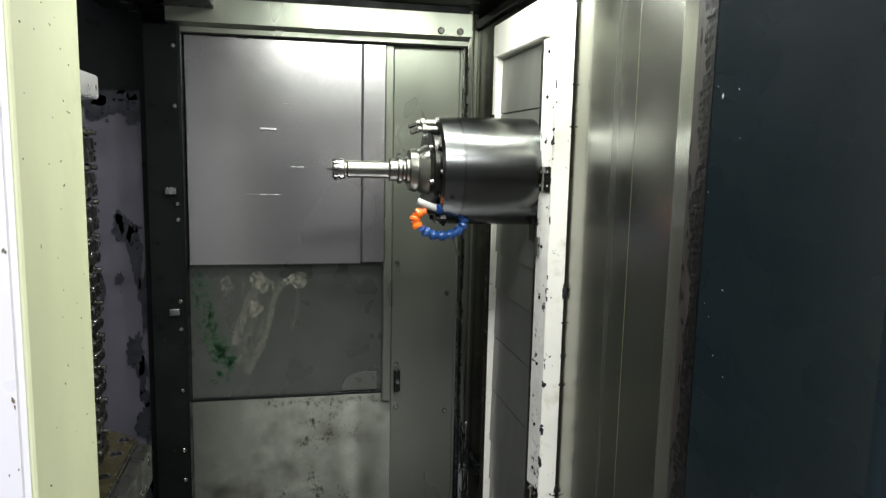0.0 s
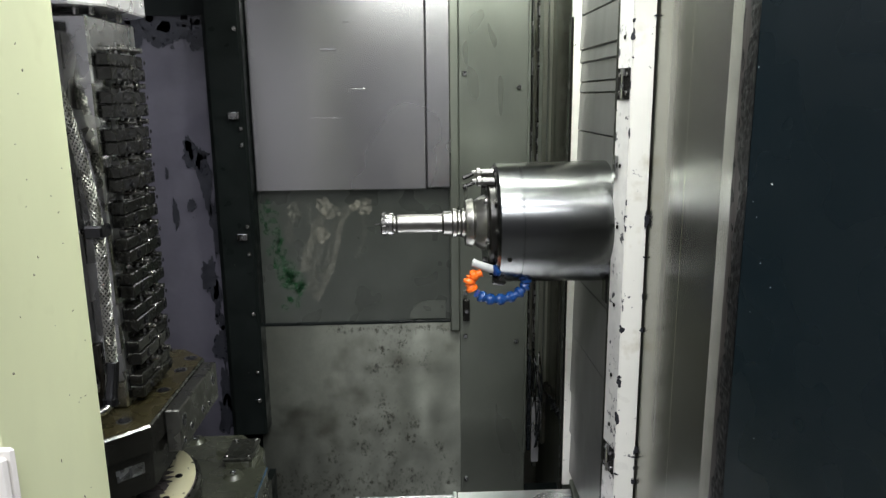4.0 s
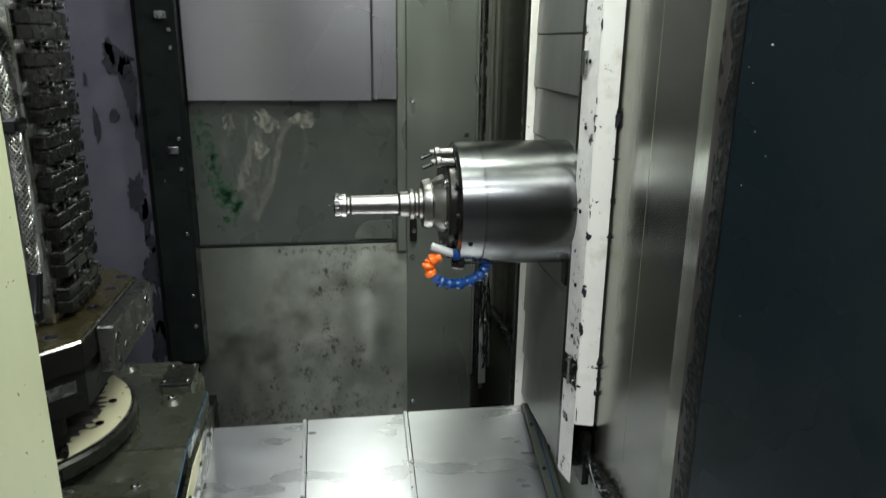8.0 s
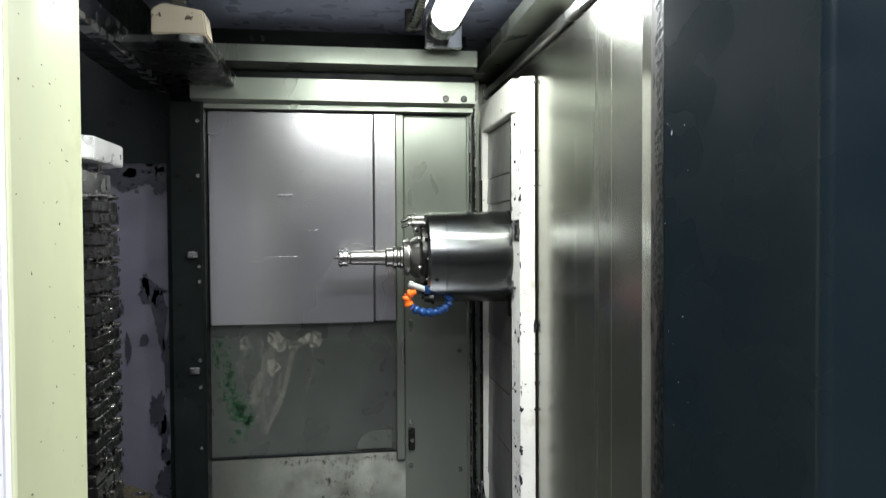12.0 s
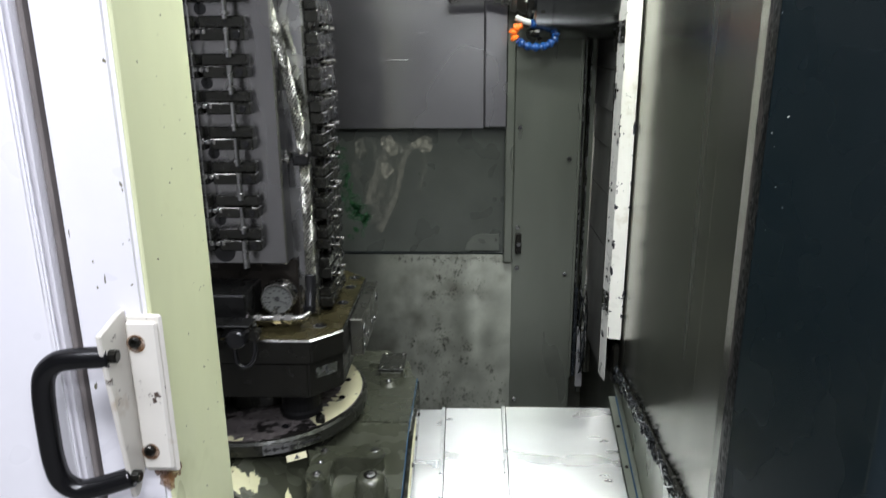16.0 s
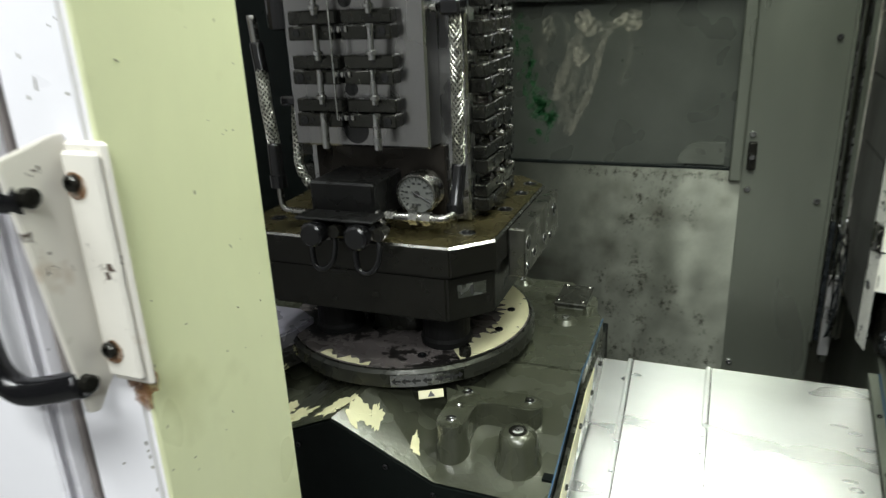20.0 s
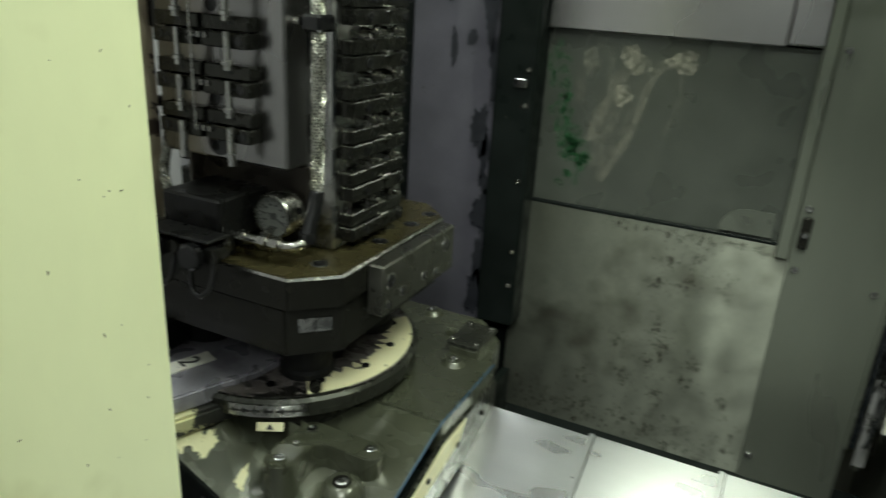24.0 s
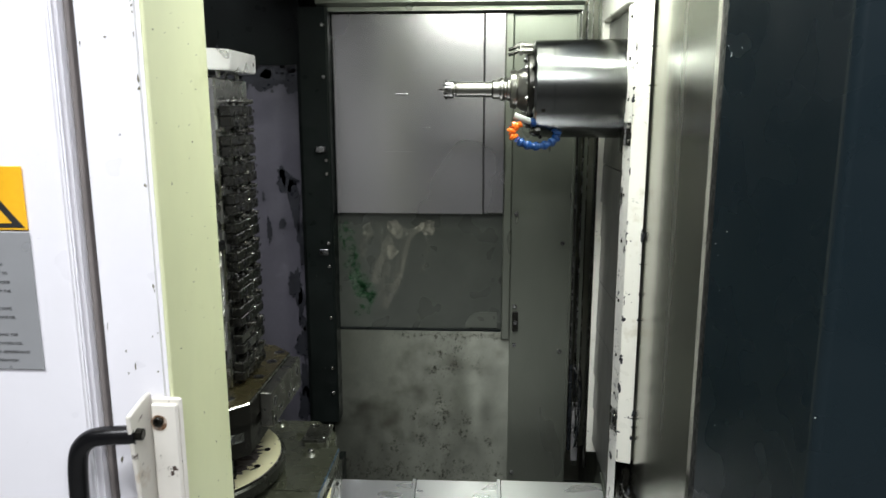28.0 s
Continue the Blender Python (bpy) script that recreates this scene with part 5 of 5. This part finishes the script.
part("hose_head", lathe([(-0.012, 0.012), (0.012, 0.016), (0.03, 0.016), (0.03, 0)], (-0.472, -0.690, 1.535), "z", 14), BLACK, tomb)
cl = part("hose_clip", box(-0.432, -0.396, -0.703, -0.656, 1.150, 1.176, 0.004), BLACK, tomb, "black hose union")
bolt(cl, (-0.440, -0.690, 1.163), "-x", 0.008, 0.012, CHROME)
part("accumulator", lathe([(-0.045, 0.020), (-0.040, 0.036), (0.040, 0.036), (0.046, 0.020), (0.052, 0.010), (0.052, 0)], (-0.745, -0.675, 1.175), "z", 24), BLACK, tomb, "black round accumulator")
part("accumulator_stem", tube([(-0.745, -0.675, 1.225), (-0.745, -0.675, 1.32)], 0.008, 12), CHROME, tomb, smooth=True)
part("valve", lathe([(-0.05, 0.014), (0.05, 0.014)], (-0.735, -0.672, 1.04), "z", 14), BLACK, tomb)
part("valve_stem", tube([(-0.742, -0.672, 1.13), (-0.737, -0.672, 1.08)], 0.007, 10), CHROME, tomb, smooth=True)
part("hose_fitting", tube([(-0.812, -0.69, 1.16), (-0.808, -0.69, 1.10)], 0.009, 12), CHROME, tomb, smooth=True)
part("hose_sleeve", tube([(-0.808, -0.69, 1.11), (-0.796, -0.70, 1.055)], 0.013, 12), BLACK, tomb, smooth=True)
run = [(-0.797, -0.70, 1.06), (-0.788, -0.712, 1.03), (-0.778, -0.725, 1.00), (-0.769, -0.733, 0.965), (-0.761, -0.740, 0.925)]
hz = part("hose", tube(run, 0.0110, 14, steps=10), HOSEC, tomb, "braided steel hose", smooth=True)
part("weave", weave(run, 0.0104, 8, 0.082, 0.0019), BRAID, hz)
part("hose_sleeve", tube([(-0.761, -0.740, 0.93), (-0.756, -0.748, 0.885), (-0.751, -0.753, 0.85)], 0.0135, 12), BLACK, tomb, smooth=True)
part("hose_collar", lathe([(-0.012, 0.016), (0.012, 0.016), (0.012, 0)], (-0.752, -0.752, 0.862), "z", 12), BLACK, tomb)
run = [(-0.745, -0.675, 1.00), (-0.735, -0.70, 0.93), (-0.712, -0.735, 0.885), (-0.680, -0.755, 0.856)]
hz = part("hose", tube(run, 0.0080, 14, steps=8), HOSEC, tomb, "thin braided steel hose", smooth=True)
part("weave", weave(run, 0.0078, 5, 0.056, 0.0018), BRAID, hz)
part("hose_tail", tube([(-0.751, -0.753, 0.852), (-0.750, -0.754, 0.825), (-0.745, -0.755, 0.810), (-0.728, -0.756, 0.805), (-0.662, -0.758, 0.805)], 0.0062, 12), CHROME, tomb, "bright elbow pipe", smooth=True)
part("hose_clip", box(-0.765, -0.730, -0.70, -0.65, 0.995, 1.013, 0.004), BLACK, tomb)
part("elbow", tube([(-0.408, -0.724, 0.82), (-0.410, -0.735, 0.812), (-0.425, -0.748, 0.808), (-0.46, -0.752, 0.808), (-0.54, -0.755, 0.808)], 0.0085, 12), CHROME, tomb, "bright elbow pipe", smooth=True)
for x in (-0.45, -0.475, -0.52):
    part("pipe_nut", lathe([(-0.008, 0.0125), (0.008, 0.0125), (0.008, 0)], (x, -0.753, 0.808), "x", 6), CHROME, tomb)
GX, GZ = -0.485, 0.841
gg = part("pressure_gauge", lathe([(0.012, 0.0), (0.012, 0.0405), (-0.026, 0.0405), (-0.030, 0.0385), (-0.030, 0.0350), (-0.022, 0.0350)], (GX, -0.6900, GZ), "y", 36), CHROME, tomb, "round pressure gauge", smooth=True)
sharp(gg)
part("dial", lathe([(-0.0215, 0.0350), (-0.0235, 0.0350), (-0.0235, 0)], (GX, -0.6900, GZ), "y", 32), GAUGE, gg, "pale dial")
for k in range(21):
    a, r = radians(225 - 13.5 * k), 0.0255 if k % 2 == 0 else 0.0285
    part("tick", tube([(GX + r * math.cos(a), -0.7145, GZ + r * math.sin(a)), (GX + 0.0315 * math.cos(a), -0.7145, GZ + 0.0315 * math.sin(a))], 0.0009, 6, steps=1), INK, gg)
for k in range(8):
    a = radians(205 - 33 * k)
    part("figure_bar", box(GX + 0.0205 * math.cos(a) - 0.0028, GX + 0.0205 * math.cos(a) + 0.0028, -0.7145, -0.7136, GZ + 0.0205 * math.sin(a) - 0.0016, GZ + 0.0205 * math.sin(a) + 0.0016), INK, gg)
part("figure_bar", box(GX - 0.010, GX + 0.007, -0.7145, -0.7136, GZ - 0.022, GZ - 0.0185), INK, gg)
part("needle_hub", lathe([(-0.0235, 0.0), (-0.0235, 0.006), (-0.026, 0.006), (-0.026, 0)], (GX, -0.6900, GZ), "y", 14), INK, gg)
part("needle", tube([(GX - 0.010, -0.7155, GZ + 0.005), (GX + 0.026, -0.7155, GZ - 0.014)], 0.0013, 6, steps=1), INK, gg)
bolt(gg, (GX + 0.0395, -0.6940, GZ + 0.012), "x", 0.006, 0.003, BLACK)
part("gauge_stem", tube([(-0.490, -0.700, 0.82), (-0.490, -0.752, 0.808)], 0.006, 10), CHROME, tomb)
part("manifold", box(-0.663, -0.535, -0.790, -0.655, 0.800, 0.876, 0.004), SLATE, tomb, "black manifold block")
part("manifold_plate", box(-0.668, -0.514, -0.842, -0.7905, 0.819, 0.825, 0.002), SLATE, tomb, "black splash plate")
part("plate_stay", box(-0.64, -0.53, -0.795, -0.760, 0.776, 0.8185, 0.003), SLATE, tomb)
for x in (-0.626, -0.540):
    vv = part("coupling", lathe([(0.030, 0.0165), (-0.010, 0.0165), (-0.011, 0.0205), (-0.026, 0.0205), (-0.027, 0.016), (-0.033, 0.016), (-0.034, 0.0215), (-0.048, 0.0215), (-0.051, 0.018), (-0.051, 0)], (x, -0.812, 0.799), "y", 24), BLACK, tomb, "black quick coupling", smooth=True)
    sharp(vv)
    for k in range(12):
        a = 2 * math.pi * k / 12
        part("knurl", box(x + 0.0212 * math.cos(a) - 0.0016, x + 0.0212 * math.cos(a) + 0.0016, -0.859, -0.847, 0.799 + 0.0212 * math.sin(a) - 0.0016, 0.799 + 0.0212 * math.sin(a) + 0.0016), BLACK, vv)
    part("cap_loop", tube([(x + 0.030, -0.835, 0.800), (x + 0.036, -0.842, 0.775), (x + 0.032, -0.850, 0.748), (x + 0.014, -0.853, 0.734), (x - 0.002, -0.852, 0.742), (x - 0.006, -0.850, 0.770), (x - 0.004, -0.846, 0.785)], 0.0052, 10), BLACK, vv, "black cap strap", smooth=True)
    part("side_fitting", lathe([(0.0, 0.010), (-0.018, 0.010), (-0.020, 0.012), (-0.030, 0.012), (-0.030, 0)], (x + 0.036, -0.815, 0.803), "y", 8), IRON, vv)
part("port_nut", lathe([(0.0, 0.012), (-0.014, 0.012), (-0.014, 0)], (-0.523, -0.790, 0.803), "y", 6), CHROME, tomb)

# ---- pallet changer's station at the left ----
plat = thing("station_platform", (-1.2, -0.78, 0.45), "grey station platform with cream-flaked rim and a number plate", "platform")
part("deck", prism([(-1.60, -0.64), (-0.915, -0.635), (-0.865, -0.665), (-0.872, -0.73), (-0.975, -0.97), (-1.60, -0.97)], "z", 0.500, 0.535, 0.004), DECK, plat, "violet-grey worn deck")
part("rim", prism([(-1.60, -0.63), (-0.905, -0.625), (-0.848, -0.665), (-0.857, -0.74), (-0.960, -0.985), (-1.60, -0.985)], "z", 0.462, 0.500, 0.006), RIMF, plat, "dark rim with cream paint flakes")
part("leg", box(-1.6, -1.02, -0.93, -0.68, -0.45, 0.46), DARK, plat)
npz = part("number_plate", prism([(-1.030, -0.812), (-1.000, -0.726), (-0.966, -0.740), (-0.996, -0.826)], "z", 0.535, 0.538), FRAMEW, plat, "white plate with a black 2")
cu = bpy.data.curves.new("digit", "FONT")
cu.body, cu.size, cu.extrude, cu.align_x, cu.align_y = "2", 0.055, 0.0006, "CENTER", "CENTER"
tmp = bpy.data.objects.new("digit_src", cu)
scene.collection.objects.link(tmp)
me = bpy.data.meshes.new_from_object(tmp.evaluated_get(bpy.context.evaluated_depsgraph_get()))
bpy.data.objects.remove(tmp)
me.transform(pose(1.2, 0.78, -0.45) @ pose(-0.998, -0.776, 0.539, 0, 0, -20))
me.materials.append(INK)
dg = new("digit", me)
dg.parent = npz
rear = thing("station_guard", (-1.12, -0.7, 0.3), "beige chipped guard post of the pallet station", "post")
part("guard_sheet", box(-1.135, -1.10, -0.830, -0.70, 0.20, 2.05, 0.004), BEIGE, rear, "beige sheet with rust spots")
part("guard_lip", box(-1.150, -1.135, -0.845, -0.825, 0.20, 2.05, 0.003), BEIGE, rear)
part("foot", box(-1.16, -1.06, -0.85, -0.68, 0.535, 0.60, 0.004), DARK, rear)
wl = solo("station_wall", box(-1.95, -1.90, -1.25, 0.2, -0.6, 2.1), WHITE, (-2.2, -0.5, -0.6), "pale wall of the pallet station", "wall", kind="structure")

part("wall_foot", box(-1.90, -1.88, -1.25, 0.2, -0.5, 0.52, 0.003), DARK, wl)

# ---- sign on the fixed guard ----
sign = thing("caution_sign", (-0.80, -1.447, 1.2), "grey caution plate with a yellow triangle strip over it", "sign")
part("plate", box(-0.868, -0.731, -1.4485, -1.4462, 1.130, 1.330, 0.001), SIGNM, sign)
ysg = part("warning_strip", box(-0.868, -0.732, -1.4485, -1.4462, 1.332, 1.420, 0.001), YELLOW, sign, "yellow warning label")
part("triangle", prism([(-0.864, 1.336), (-0.736, 1.336), (-0.800, 1.414)], "y", -1.4493, -1.4487), INK, ysg, "black triangle border")
part("triangle_inside", prism([(-0.847, 1.342), (-0.753, 1.342), (-0.800, 1.400)], "y", -1.4500, -1.4494), YELLOW, ysg)


def words(body, x, z, size, material, parent, align="LEFT", y=-1.4488):
    c = bpy.data.curves.new("lettering", "FONT")
    c.body, c.size, c.extrude, c.align_x = body, size, 0.0002, align
    t = bpy.data.objects.new("lettering_src", c)
    scene.collection.objects.link(t)
    m = bpy.data.meshes.new_from_object(t.evaluated_get(bpy.context.evaluated_depsgraph_get()))
    bpy.data.objects.remove(t)
    b = BASE[parent.name]
    m.transform(pose(-b.x, -b.y, -b.z) @ pose(x, y, z, 90, 0, 0))
    m.materials.append(material)
    o = new("lettering", m)
    o.parent = parent
    return o


words("CAUTION", -0.800, 1.307, 0.011, REDINK, sign, "CENTER")
for k, line in enumerate(("SPLASH GUARD DOOR", "INTERLOCK ON/OFF SWITCH", "SHOULD BE NORMALLY SET TO", "'ON' AND A SAFETY SUPERVISOR", "MUST REMOVE A KEY FROM THE", "SWITCH AND KEEP IT.", "WHEN SETTING 'OFF' THE SAME", "SWITCH FOR MAINTENANCE OR", "THE LIKE,", "UNDERSTAND THE", "SPLASH GUARD DOOR INTERLOCK", "INSTRUCTION MANUAL BEFOREHAND", "TO ENSURE SAFETY OPERATION.")):
    words(line, -0.858 if k != 9 else -0.818, 1.2945 - 0.01275 * k, 0.0062, INK, sign)
part("text_bar", box(-0.858, -0.823, -1.4491, -1.4486, 1.1800, 1.1842), INK, sign)

# ---- workshop round the operator ----
shop = solo("ground", box(-6, 6, -8, 3, -0.62, -0.58), CONC, (0, -2, -0.6), "grey concrete workshop floor", "floor", kind="structure")
solo("workshop_wall", box(-6, 6, -8.1, -8, -0.6, 4.2), SHOPW, (0, -8, -0.6), "plain workshop wall behind the operator", "wall", kind="structure")
solo("workshop_wall", box(-6.1, -6, -8, 3, -0.6, 4.2), SHOPW, (-6, -2, -0.6), "plain workshop wall beside the machine", "wall", kind="structure")
solo("workshop_wall", box(6, 6.1, -8, 3, -0.6, 4.2), SHOPW, (6, -2, -0.6), "plain workshop wall at the far side", "wall", kind="structure")
solo("workshop_ceiling", box(-6, 6, -8, 3, 4.2, 4.3), SHOPW, (0, -2, 4.2), "plain workshop ceiling", "ceiling", kind="structure")
cabn = thing("side_cabinet", (-1.2, -1.6, -0.58), "dark cabinet with a red stripe standing beside the white guard", "cabinet")
part("cabinet_body", prism([(-1.75, 1.06), (-0.886, 1.06), (-0.886, -0.58), (-1.75, -0.58)], "y", -1.50, -1.458, 0.006), BLACK, cabn)
part("stripe", prism([(-0.930, 0.98), (-0.930, -0.3), (-0.975, -0.3), (-0.975, 0.98)], "y", -1.504, -1.500), RED, cabn, "red stripe")


# ---- what moves ----
def motions():
    def shift(ob, rows):
        b = BASE[ob.name]
        walk(ob, [(t, pose(b.x + dx, b.y + dy, b.z + dz)) for t, dx, dy, dz in rows])

    for ob in (saddle, pallet, tomb):
        shift(ob, [(t, d, 0, 0) for t, d in TABLE])
    for cv, share in COVERS:
        if share:
            shift(cv, [(t, (d + 0.36) * share, 0, 0) for t, d in TABLE])
    shift(column, [(t, 0, y, 0) for t, y, z in COLUMN])
    shift(head, [(t, 0, y, 1.03 * z) for t, y, z in COLUMN])


motions()
